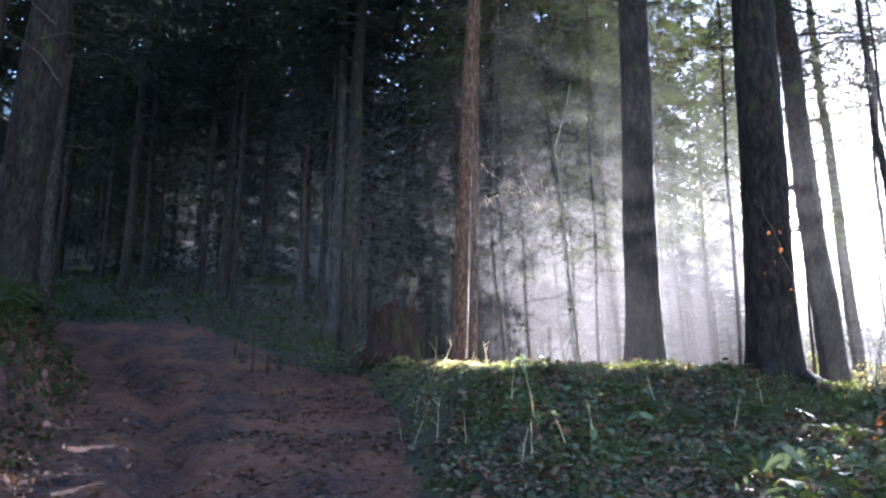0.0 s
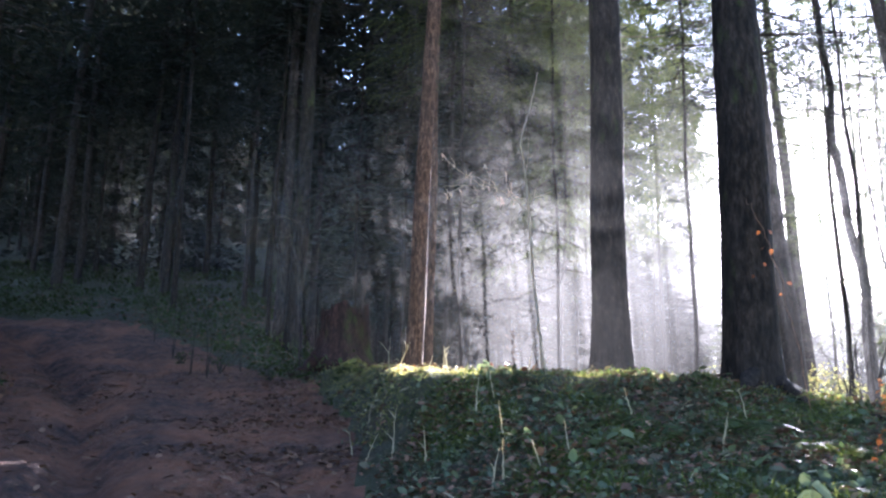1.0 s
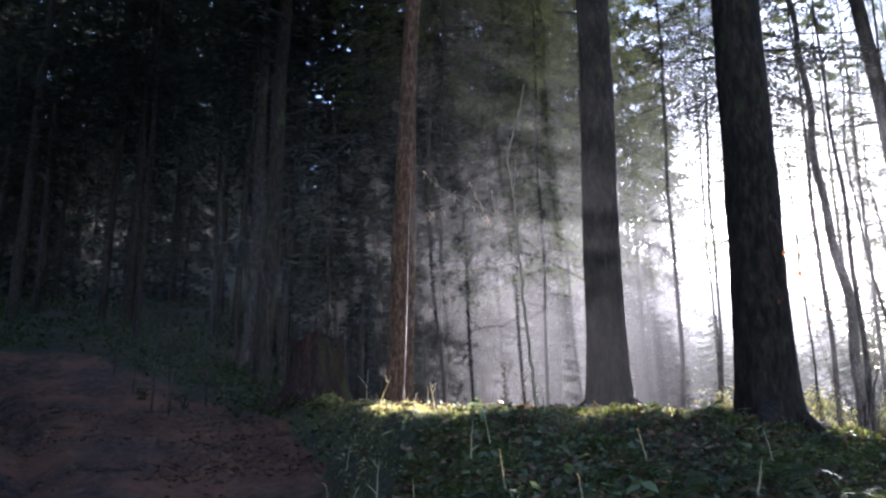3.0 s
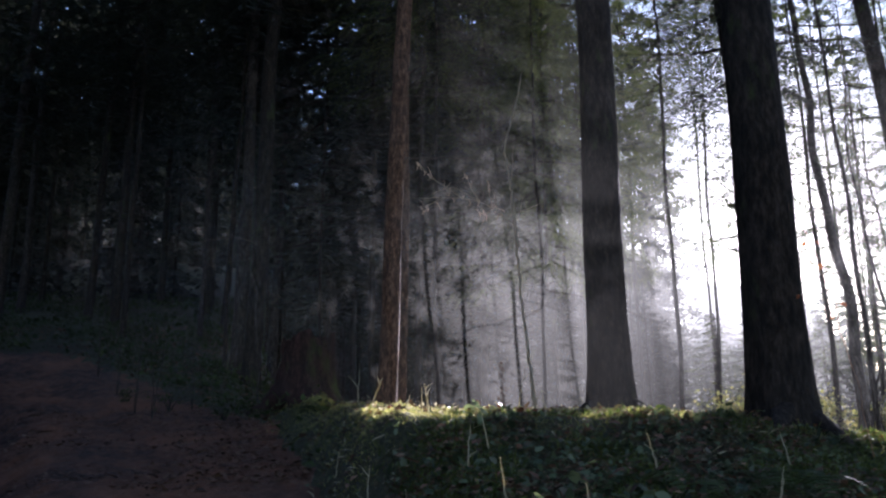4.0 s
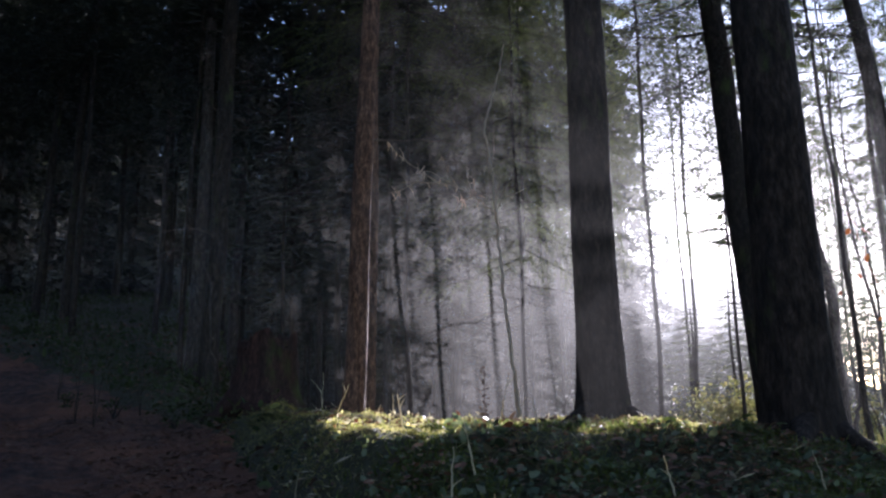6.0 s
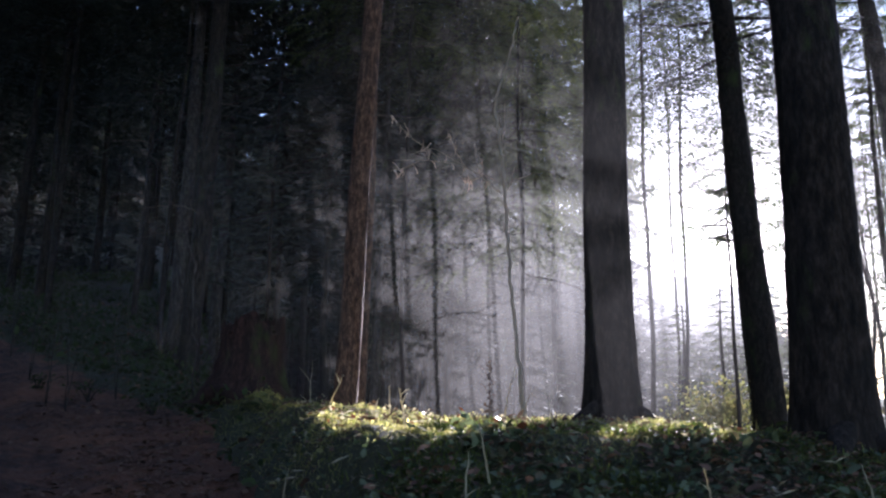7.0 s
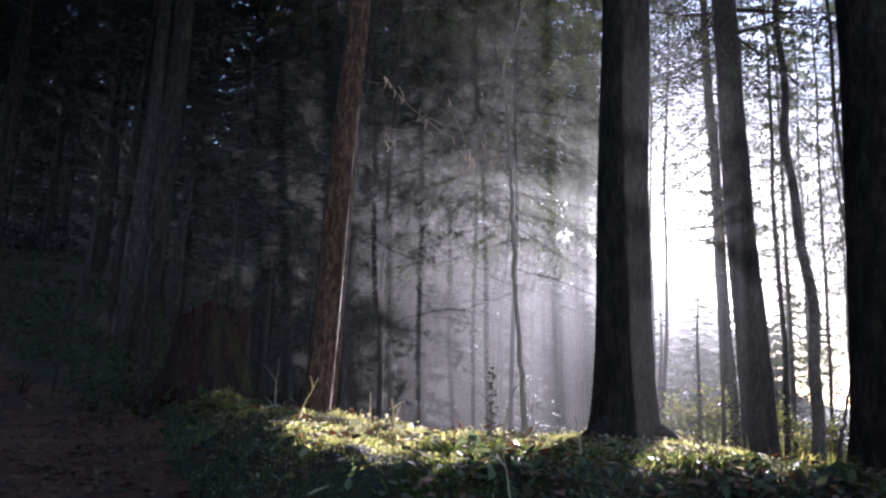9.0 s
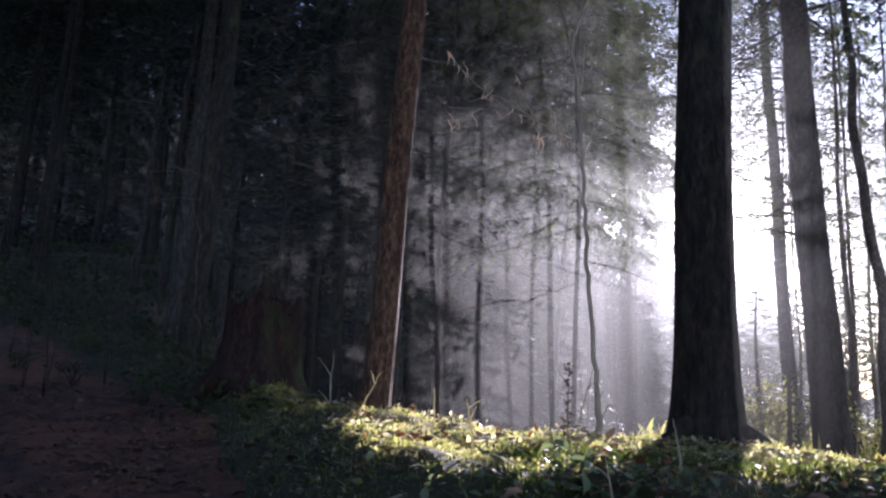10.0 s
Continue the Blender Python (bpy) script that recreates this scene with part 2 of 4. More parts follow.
BLADE_F = [(0, 1, 2), (0, 2, 3)]


# ---- ground ----
def smooth(a, b, x):
    """Eases from 0 at a to 1 at b."""
    k = np.clip((x - a) / (b - a), 0, 1)
    return k * k * (3 - 2 * k)


def edge_right(y):
    """Where the track ends towards the mossy bank."""
    return np.interp(y, [-30, 0, 4, 6, 8, 10, 12, 14, 17, 22, 40], [0.2, 0.2, 0.0, -0.2, -0.35, -0.6, -1.15, -1.9, -4.0, -8.5, -26])


def edge_left(y):
    return np.interp(y, [-30, 0, 4, 6, 10, 13, 17, 20, 40], [-2.7, -2.7, -2.8, -3.1, -4.6, -5.9, -8.2, -11.5, -32])


def lumps(x, y, scale, seed):
    """Soft unevenness out of a few crossed waves."""
    g = np.random.default_rng(seed)
    z = 0
    for i in range(9):
        a, ph, k = g.uniform(0, 6.28), g.uniform(0, 6.28), scale * g.uniform(0.6, 1.9)
        z = z + np.sin(k * (x * np.cos(a) + y * np.sin(a)) + ph + 1.3 * np.sin(0.6 * k * (y * np.cos(a) - x * np.sin(a)) + 2 * ph)) / 9
    return z


def track_mask(x, y):
    w = 0.12 * lumps(x, y, 5.0, 3)
    return smooth(-0.12, 0.1, edge_right(y) - x + w) * smooth(-0.1, 0.14, x - edge_left(y) + w)


def height(x, y):
    x, y = np.asarray(x, float), np.asarray(y, float)
    plane = 0.151 * np.minimum(y, 15) + (0.2 + 0.07 * smooth(-1.0, -5.0, x)) * np.clip(y - 15, 0, 40) + 0.05 * np.clip(y - 55, 0, 60)
    level = 1.15 + 0.012 * np.clip(y - 12, 0, 60)
    # beyond the crest the ground falls away to a low flat, but for the uphill side
    behind = smooth(10.5, 13.6, y + 0.25 * np.clip(x - 2.5, 0, 6)) * smooth(-1.9, 0.9, x + 0.16 * np.clip(y - 14, 0, 60))
    z = plane * (1 - behind) + level * behind
    top = np.interp(y, [-30, 0, 4, 5.9, 6.9, 7.4, 7.8, 8.15, 9.2, 10.2, 12], [-4.1, 0.3, 0.86, 1.26, 1.48, 1.63, 1.8, 1.95, 1.99, 2.03, 2.03])
    bank = (top - np.where(y < 12, plane, top)) * smooth(0.0, 1.0 - 0.45 * smooth(7.4, 8.6, y), x - edge_right(y)) * (1 - smooth(11.0, 12.0, y)) * (1 - behind)
    z = z + bank - 0.13 * np.clip(x - 2.8, 0, 5.5) * (1 - behind) - 0.02 * np.clip(x - 8, 0, 60)
    z = z + 0.68 * np.exp(-((x + 0.62) ** 2 / np.where(x > -0.62, 0.4, 0.4) + (y - 12.7) ** 2 / 0.8)) + 0.06 * lumps(x, y, 5.0, 17) * np.exp(-((x + 0.4) ** 2 + (y - 12.5) ** 2))
    z = z + 0.24 * np.exp(-((x - 0.1) ** 2 / 0.5 + (y - 11.5) ** 2 / 0.7))
    # the cut bank and the wooded hill on the uphill side
    far = edge_left(y) - x
    z = z + (1.25 * smooth(0.0, 1.1, far + 0.25 * lumps(x, y, 2.2, 5)) + 0.33 * np.clip(far - 0.7, 0, 40))
    # a wooded hillside closes the valley far behind
    z = z + np.clip(y - 72, 0, 160) * (0.36 - 0.07 * smooth(0.36, 0.46, x / np.maximum(y, 1)) - 0.23 * smooth(0.56, 0.72, x / np.maximum(y, 1)))
    on_track = track_mask(x, y)
    # wheel ruts, the washed-out one on the uphill side deeper
    rut = edge_left(y) + 1.1 + 0.15 * lumps(y, 0 * y, 2.0, 8)
    z = z - 0.22 * np.exp(-((x - rut) / 0.28) ** 2) * on_track - 0.06 * np.exp(-((x - rut - 1.5) / 0.3) ** 2) * on_track
    near = np.exp(-np.maximum(np.hypot(x, y - 8) - 14, 0) / 8)
    z = z + near * (0.05 * lumps(x, y, 4.0, 11) + (0.06 * lumps(x, y, 8.0, 15) + 0.035 * lumps(x, y, 19.0, 16)) * smooth(8.0, 8.5, y) * (1 - on_track) + (0.022 + 0.03 * on_track) * lumps(x, y, 12.0, 12) + (0.006 + 0.045 * on_track) * lumps(x, y, 30.0, 13))
    return z + (1 - near) * 0.25 * lumps(x, y, 0.8, 14)


def span(stops):
    """Grid lines between (place, step) pairs; the step changes evenly."""
    out = [stops[0][0]]
    for (a, s), (b, e) in zip(stops, stops[1:]):
        while out[-1] < b - 1e-6:
            k = (out[-1] - a) / (b - a)
            out.append(min(b, out[-1] + s + (e - s) * k))
    return np.array(out)


gx = span([(-900, 150), (-60, 4), (-14, 0.5), (-7, 0.09), (4.5, 0.09), (9, 0.4), (40, 3), (900, 150)])
gy = span([(-300, 60), (-20, 3), (2, 0.3), (4, 0.08), (13, 0.09), (18, 0.3), (60, 2), (240, 8), (1500, 200)])
GX, GY = np.meshgrid(gx, gy)
GV = np.stack([GX, GY, height(GX, GY)], -1).reshape(-1, 3)
i = (np.arange(len(gy) - 1)[:, None] * len(gx) + np.arange(len(gx) - 1)[None]).ravel()
GF = np.stack([i, i + 1, i + 1 + len(gx), i + len(gx)], 1)
mid = GV[GF].mean(1)
cut = (mid[:, 0] < edge_left(mid[:, 1]) + 0.3) & (mid[:, 0] > edge_left(mid[:, 1]) - 0.85 + 0.3 * lumps(mid[:, 0], mid[:, 1], 4.0, 9)) & (mid[:, 1] < 15)
muddy = ((track_mask(mid[:, 0], mid[:, 1]) > 0.5) | cut) & (mid[:, 1] < 20)


def sheet(name, faces, mat):
    used, back = np.unique(faces, return_inverse=True)
    return part(name, mesh_of(name, GV[used], back.reshape(faces.shape), mat))


tagged(sheet("ground", GF[~muddy], FLOOR), "dark forest floor with moss and humus", "ground", kind="structure")
tagged(sheet("road", GF[muddy], MUD), "rutted forest track of trodden reddish mud", "track", kind="structure")


def on_ground(x, y, sink=0.0):
    return Vector((x, y, float(height(x, y)) - sink))


# ---- trees ----
def needle_spray(axis, twigs, tufts, needle, g):
    """Flat feathered twigs on both sides of a branch axis, as triangles."""
    s = np.linspace(0.12, 1.0, twigs)
    n = len(axis) - 1
    at = s * n
    k = np.minimum(at.astype(int), n - 1)
    p = axis[k] + (axis[k + 1] - axis[k]) * (at - k)[:, None]
    d = axis[k + 1] - axis[k]
    d /= np.linalg.norm(d, axis=1)[:, None]
    side = np.cross(d, (0, 0, 1.0))
    side /= np.linalg.norm(side, axis=1)[:, None] + 1e-9
    reach = np.linalg.norm(axis[-1] - axis[0])
    length = reach * (0.36 * (1 - 0.75 * s) + 0.07) * g.uniform(0.7, 1.25, twigs)
    sign = np.where(np.arange(twigs) % 2, 1.0, -1.0)[:, None]
    way = d * 0.65 + side * sign * 0.75 + np.array([0, 0, -0.28]) + g.normal(0, 0.12, (twigs, 3))
    way /= np.linalg.norm(way, axis=1)[:, None]
    u = np.linspace(0.0, 1.0, tufts)
    c = p[:, None] + way[:, None] * (length[:, None] * u)[..., None]
    c[..., 2] -= 0.25 * length[:, None] * u ** 2
    nw = np.cross(way, (0, 0, 1.0))
    nw /= np.linalg.norm(nw, axis=1)[:, None] + 1e-9
    tri = []
    for sgn in (-1, 1):
        tip = c + (nw[:, None] * sgn * 0.8 + way[:, None] * 0.7) * needle * g.uniform(0.6, 1.3, c.shape[:2])[..., None] + g.normal(0, 0.25 * needle, c.shape)
        b = c + way[:, None] * needle * 0.5
        tri.append(np.stack([c, b, tip], 2))
    return np.concatenate(tri).reshape(-1, 3)


def crown_meshes(name, low, top, reach, branches, twigs, tufts, needle, seed, mat=NEEDLES, wood=SPRUCE_BARK, droop=0.35, joints=4):
    """The needles and the limbs of a conifer's crown, on a stem at the origin."""
    g = np.random.default_rng(seed)
    tris, limbs = [], []
    for b in range(branches):
        k = (b + g.uniform(0, 1)) / branches
        h = low + (top - low) * k ** 1.15
        r = reach * (1 - k) ** 0.75 * g.uniform(0.6, 1.1) * (0.75 + 0.25 * min(1, k * 6)) + 0.25
        a = b * 2.399 + g.uniform(-0.4, 0.4)
        s = np.linspace(0, 1, 6)
        axis = np.stack([np.cos(a + 0.15 * s) * r * s, np.sin(a + 0.15 * s) * r * s, h - droop * r * s ** 1.3 + 0.16 * r * s ** 3], 1)
        tris.append(needle_spray(axis, twigs, tufts, needle, g))
        limbs.append(tube(axis[[0, 2, 5]] if joints < 6 else axis, np.linspace(0.012 + 0.012 * r, 0.004, 3) if joints < 6 else np.linspace(0.006 + 0.004 * r, 0.002, 6), 3))
    v = np.concatenate(tris)
    lv, lf = joined(limbs)
    return mesh_of(name, v, np.arange(len(v)).reshape(-1, 3), mat, False), mesh_of(name + "_limbs", lv, lf, wood)


def stem_line(tall, lean, sway, seed, step=0.25):
    g = np.random.default_rng(seed)
    z = np.concatenate([[-0.25, -0.1, 0, 0.06, 0.14, 0.24, 0.36, 0.5], np.arange(0.7, tall, step), [tall]])
    a, b = g.uniform(0, 6.28, 2)
    x = lean[0] * z + sway * (np.sin(z * 0.9 + a) - np.sin(a)) + 0.4 * sway * (np.sin(z * 2.3 + b) - np.sin(b))
    y = lean[1] * z + sway * (np.cos(z * 0.8 + b) - np.cos(b))
    return np.stack([x, y, z], 1)


def stem_radii(z, tall, r, flare):
    return r * np.clip(1 - 0.75 * z / tall, 0.06, 1.1) * (1 + flare * np.exp(-np.clip(z + 0.1, 0, None) / 0.33))


def dead_branch(length, rise, seed, thick=0.016, forks=4):
    """A bare, crooked branch along +x with a few side twigs."""
    g = np.random.default_rng(seed)
    s = np.linspace(0, 1, 9)
    wob = np.cumsum(g.normal(0, 0.02, (9, 3)), 0)
    wob -= wob[0]
    axis = np.stack([s * length, 0.06 * length * np.sin(s * 4), rise * length * s - 0.15 * length * s ** 2], 1) + wob * length
    bits = [tube(axis, np.linspace(thick, thick * 0.2, 9), 5)]
    for i in range(forks):
        k = g.integers(2, 8)
        d = np.array([0.6, g.choice([-1, 1]) * g.uniform(0.4, 0.9), g.uniform(-0.5, 0.4)])
        t = np.linspace(0, 1, 5)[:, None]
        tw = axis[k] + d * t * length * g.uniform(0.12, 0.3) + np.cumsum(g.normal(0, 0.008, (5, 3)), 0) * length * t
        bits.append(tube(tw, np.linspace(thick * 0.45, thick * 0.1, 5), 4))
    return joined(bits)


CROWNS = {
    "high": [crown_meshes("spruce_crown", 0, 15, 3.0, 62, 18, 7, 0.12, s) for s in (1, 2)],
    "low": [crown_meshes("young_crown", 0, 12, 2.6, 80, 18, 8, 0.075, s, LIGHT_NEEDLES, joints=6) for s in (4, 5)],
    "fine": [crown_meshes("hanging_crown", 0, 9, 2.1, 66, 24, 13, 0.05, 13, LIGHT_NEEDLES, joints=6)],
    "airy": [crown_meshes("airy_crown", 0, 12, 2.5, 92, 26, 12, 0.042, s, LIGHT_NEEDLES, joints=6, droop=0.45) for s in (15, 16)],
    "dark": [crown_meshes("fir_crown", 0, 14, 2.8, 60, 10, 4, 0.22, s, NEEDLES, droop=0.5) for s in (6, 7, 8)],
    "dense": [crown_meshes("edge_crown", 0, 14, 3.2, 62, 9, 4, 0.34, s, NEEDLES, droop=0.45) for s in (9, 10)],
    # one thin whorl of boughs, made up to block sun from the track
    "skirt": [crown_meshes("sun_screen_crown", 0, 0.3, 2.2, 18, 30, 10, 0.1, 14, LIGHT_NEEDLES, droop=0.08)],
    "bough": [crown_meshes("bough_crown", 0, 1.2, 2.2, 16, 26, 9, 0.08, s, LIGHT_NEEDLES, droop=0.1) for s in (11, 12)],
}
CROWN_HIGH = {"high": 15, "low": 12, "dark": 14, "dense": 14, "bough": 1.2, "fine": 9, "airy": 12}
tree_count = 0


def tree(x, y, r, tall, crown, low, label, lean=(0, 0), sway=0.02, wood=SPRUCE_BARK, flare=0.45, sides=12, rough=0.03, stubs=0, size=1.0, category="tree", group="", lobes=0.0):
    """A conifer: a rough stem with root flare, dead side branches and a crown that begins at a height low."""
    global tree_count
    tree_count += 1
    base = new("tree")
    base.matrix_basis = Matrix.Translation(on_ground(x, y))
    tagged(base, label, category, group)
    line = stem_line(tall, lean, sway, tree_count, 0.07 if sides > 50 else 0.12 if sides > 20 else 0.3 if sides > 8 else 0.7)
    v, f = tube(line, stem_radii(line[:, 2], tall, r, flare), sides, rough, tree_count, lobes)
    part("trunk", mesh_of("trunk", v, f, wood), base)
    g = np.random.default_rng(100 + tree_count)
    if crown:
        needles, limbs = CROWNS[crown][tree_count % len(CROWNS[crown])]
        k = int(np.argmin(abs(line[:, 2] - low)))
        m = Matrix.Translation(line[k]) @ Matrix.Rotation(g.uniform(0, 6.28), 4, "Z") @ Matrix.Diagonal((size, size, 1.0 if crown in ("bough", "skirt") else (tall - low) / CROWN_HIGH[crown], 1))
        tagged(part("crown", needles, base, m=m), kind="stuff")
        tagged(part("branchwork", limbs, base, m=m), kind="stuff")
    for i in range(stubs):
        z = g.uniform(1.8, max(2.2, low))
        k = int(np.argmin(abs(line[:, 2] - z)))
        v, f = dead_branch(g.uniform(0.4, 1.6), g.uniform(-0.2, 0.3), 1000 * tree_count + i, g.uniform(0.006, 0.014))
        part("dead_branch", mesh_of("dead_branch", v, f, DEAD_WOOD), base, m=Matrix.Translation(line[k]) @ Matrix.Rotation(g.uniform(0, 6.28), 4, "Z"))
    return base


def far_wood(firs, label):
    """Many firs too far off to tell apart, as one object: needles and stems joined. firs: (x, y, tall, size)."""
    base = tagged(new("far_firs"), label, "firs", kind="stuff")
    needles, stems = [], []
    for k, (x, y, tall, size) in enumerate(firs):
        me = CROWNS["dense"][k % 2][0]
        v = np.empty(len(me.vertices) * 3, np.float32)
        me.vertices.foreach_get("co", v)
        v = v.reshape(-1, 3)
        a, foot = k * 2.4, np.array(on_ground(x, y))
        turn = np.array([(math.cos(a), -math.sin(a), 0), (math.sin(a), math.cos(a), 0), (0, 0, 1)])
        needles.append(v @ turn.T * (size, size, (tall - 0.3) / 14) + foot + (0, 0, 0.3))
        stems.append(tube([foot - (0, 0, 0.2), foot + (0, 0, tall * 0.5), foot + (0, 0, tall)], [0.13, 0.08, 0.01], 6))
    v = np.concatenate(needles)
    tagged(part("crown", mesh_of("far_crowns", v, np.arange(len(v)).reshape(-1, 3), NEEDLES, False), base), kind="stuff")
    tagged(part("trunk", mesh_of("far_stems", *joined(stems), SPRUCE_BARK), base), kind="stuff")


SPRUCE = "tall spruce with dark furrowed bark rising from the mossy bank"
tree(2.64, 10.42, 0.232, 27, "high", 9.5, SPRUCE, (0.0, 0), 0.012, MOSSY_BARK, 0.42, 72, 0.012, 2, lobes=0.06)
tree(3.53, 8.47, 0.26, 28, "high", 10.5, "thick spruce with mossy root flare on the bank's end", (0.014, 0), 0.012, MOSSY_BARK, 0.4, 72, 0.012, 3, lobes=0.08)
tree(8.35, 16.93, 0.3, 26, "high", 8.2, "leaning spruce standing beyond the bank in the mist", (-0.058, 0), 0.02, SPRUCE_BARK, 0.35, 24, 0.025, 4)
tree(13.83, 26.4, 0.23, 24, "high", 9.5, "slim spruce in the bright mist", (-0.046, 0), 0.02, SPRUCE_BARK, 0.3, 16, 0.025, 4)
tree(12.26, 20.6, 0.15, 18, None, 9, "crooked slim tree forking against the bright sky", (-0.071, 0), 0.12, GREY_BARK, 0.3, 16, 0.03, 9)
tree(9.27, 15.5, 0.055, 13, None, 8, "slender bare tree with fine dark twigs", (-0.028, 0), 0.06, GREY_BARK, 0.3, 12, 0.03, 9)
for x, y, r, tall, lean in ((14.2, 21.6, 0.05, 12, -0.03), (16.4, 23.4, 0.06, 13, 0.02), (10.6, 16.8, 0.04, 10, -0.05), (13.2, 18.2, 0.045, 11, 0.03)):
    tree(x, y, r, tall, None, 9, "slender bare tree with fine dark twigs", (lean, 0), 0.08, GREY_BARK, 0.3, 10, 0.03, 20, group="bare trees in the light")
limbed = tree(11.1, 15.8, 0.2, 24, "high", 10.5, "dark leaning spruce with long dead side branches", (-0.095, 0), 0.02, SPRUCE_BARK, 0.35, 20, 0.02, 3)
for z, length, turn in ((7.6, 2.6, 150), (8.3, 3.0, 165), (9.0, 2.8, 140), (9.8, 3.2, 160), (6.8, 2.2, 175), (7.2, 1.9, 120)):
    v, f = dead_branch(length, 0.12, int(z * 10), 0.022, 7)
    part("dead_branch", mesh_of("dead_branch", v, f, SPRUCE_BARK), limbed, m=Matrix.Translation((-0.095 * z, 0, z)) @ Matrix.Rotation(radians(turn), 4, "Z"))
tree(0.2, 11.2, 0.115, 24, "high", 8.5, "slender pine with orange-brown sunlit bark", (0.038, 0), 0.015, PINE_BARK, 0.2, 28, 0.02, 5)
tree(0.45, 13.1, 0.068, 22, "high", 9, "slender pine with reddish bark behind another", (0.01, 0), 0.015, PINE_BARK, 0.25, 20, 0.02, 4)
tree(-2.18, 17.5, 0.175, 25, "dark", 8.0, "spruce with flaking dark bark beside the track", (0.012, 0), 0.02, SPRUCE_BARK, 0.3, 24, 0.03, 7)
tree(-2.62, 18.5, 0.13, 24, "dark", 7.5, "spruce with lichen-grey bark beside the track", (0.0, 0), 0.02, GREY_BARK, 0.3, 20, 0.03, 6)
tree(-6.35, 11.4, 0.33, 27, "dark", 7.5, "massive spruce on top of the cut bank", (0.02, 0), 0.02, MOSSY_BARK, 0.35, 52, 0.035, 6)



def root(x, y, points, r, label, seed):
    """A mossy root running out from a trunk's foot over the bank."""
    p = np.array([np.array(on_ground(x + a, y + b)) + (0, 0, c) for a, b, c in points])
    k = np.linspace(0, len(p) - 1, 18)
    line = np.stack([np.interp(k, range(len(p)), p[:, c]) for c in range(3)], 1)
    v, f = tube(line, np.linspace(r, r * 0.25, 18), 14, 0.06, seed)
    tagged(part("tree_root", mesh_of("tree_root", v, f, MOSSY_BARK)), label, "root")


for k, (pts, r) in enumerate((([(0.1, -0.1, 0.12), (0.4, -0.2, -0.03), (0.75, -0.34, -0.06), (1.1, -0.5, -0.12)], 0.12), ([(-0.1, -0.2, 0.15), (-0.3, -0.42, 0.02), (-0.45, -0.7, -0.08)], 0.1), ([(0.1, -0.22, 0.15), (0.2, -0.5, 0.0), (0.25, -0.8, -0.08)], 0.09))):
    root(3.53, 8.47, pts, r, "mossy root running out from the thick spruce", 90 + k)
for k, (pts, r) in enumerate((([(-0.15, -0.1, 0.12), (-0.4, -0.2, 0.0), (-0.6, -0.32, -0.08)], 0.09), ([(0.15, -0.15, 0.12), (0.35, -0.4, 0.0), (0.45, -0.6, -0.08)], 0.08))):
    root(2.64, 10.42, pts, r, "mossy root at the tall spruce's foot", 95 + k)

# the wood behind: slim stems, close together
g = np.random.default_rng(21)
places = []


def far_enough(x, y, d):
    return all((x - a) ** 2 + (y - b) ** 2 > d * d for a, b in places)


tries = 0
while len(places) < 135 and tries < 9000:
    tries += 1
    y = 13.5 + 42 * g.uniform(0, 1) ** 1.2
    x = g.uniform(-0.62 * y - 4, 0.2 * y + 0.5)
    if track_mask(x, y) > 0.05 or abs(x - edge_right(y)) < 0.5 or not far_enough(x, y, 1.3) or (y < 17 and x > -3):
        continue
    places.append((x, y))
    r = g.uniform(0.04, 0.075) if x > -2 and y < 26 else g.uniform(0.05, 0.13) if g.uniform() < 0.75 or (x > -2 and y < 26) else g.uniform(0.13, 0.2)
    tree(x, y, r, g.uniform(16, 25), "dark", g.uniform(4.0, 7.5), "slim spruce stem in the dim wood", (g.normal(0, 0.012), 0), 0.02,
         (SPRUCE_BARK, GREY_BARK, SPRUCE_BARK)[len(places) % 3], 0.25, 8, 0.03, 2 if y < 26 else 0, size=0.9, group="stems of the wood")

# the dense edge of the wood, green down to the ground, closes it behind
edge = []
for i in range(85):
    k = i / 84
    y = 66 - 26 * abs(k - 0.5) ** 1.5 * 2 + g.uniform(-5, 5)
    x = -62 + 82 * k + g.uniform(-1, 1)
    if -7.6 < 0.862 * x - 0.507 * y < 4:
        continue
    edge.append((x, y, g.uniform(24, 32), g.uniform(1.0, 1.3)))
far_wood(edge, "dense dark firs closing the wood's far edge")

# darker firs behind the sapling, one also added to keep sun off the track, and a low line of firs farther off
for x, y, low, tall, s in ((1.4, 21, 4.5, 19, 1.2), (3.2, 24, 4.2, 19, 1.2), (4.6, 27, 4.8, 21, 1.3), (2.2, 28, 3.8, 21, 1.3), (6.0, 31, 5.2, 22, 1.3), (0.2, 19.5, 5.0, 19, 1.1), (2.3, 17.4, 2.9, 17, 0.75), (-1.0, 23, 4.5, 20, 1.2), (7.2, 35, 6, 22, 1.3)):
    places.append((x, y))
    tree(x, y, 0.08, tall, "dark", low, "dark fir in the misty wood", (g.normal(0, 0.01), 0), 0.02, SPRUCE_BARK, 0.25, 10, 0.03, 2, size=s, group="stems of the wood")
far_wood([(7.5 + 0.62 * i + g.uniform(-0.3, 0.3), 40 + g.uniform(-2.5, 2.5), g.uniform(6, 8.5), 0.8) for i in range(14)], "young firs standing in the pale distance")

# a low belt of firs across the valley, under the sun
belt = np.random.default_rng(33)
rows = []
for i in range(27):
    far = i % 2
    l, s = -15.8 + 0.8 * i + belt.uniform(-0.5, 0.5), (72 if far else 62) + belt.uniform(-5, 5)
    rows.append((0.862 * l + 0.507 * s, 0.862 * s - 0.507 * l, belt.uniform(9.0, 12.0) if far else belt.uniform(7.0, 9.5), belt.uniform(0.75, 1.0)))
far_wood(rows, "pale belt of firs across the misty valley")

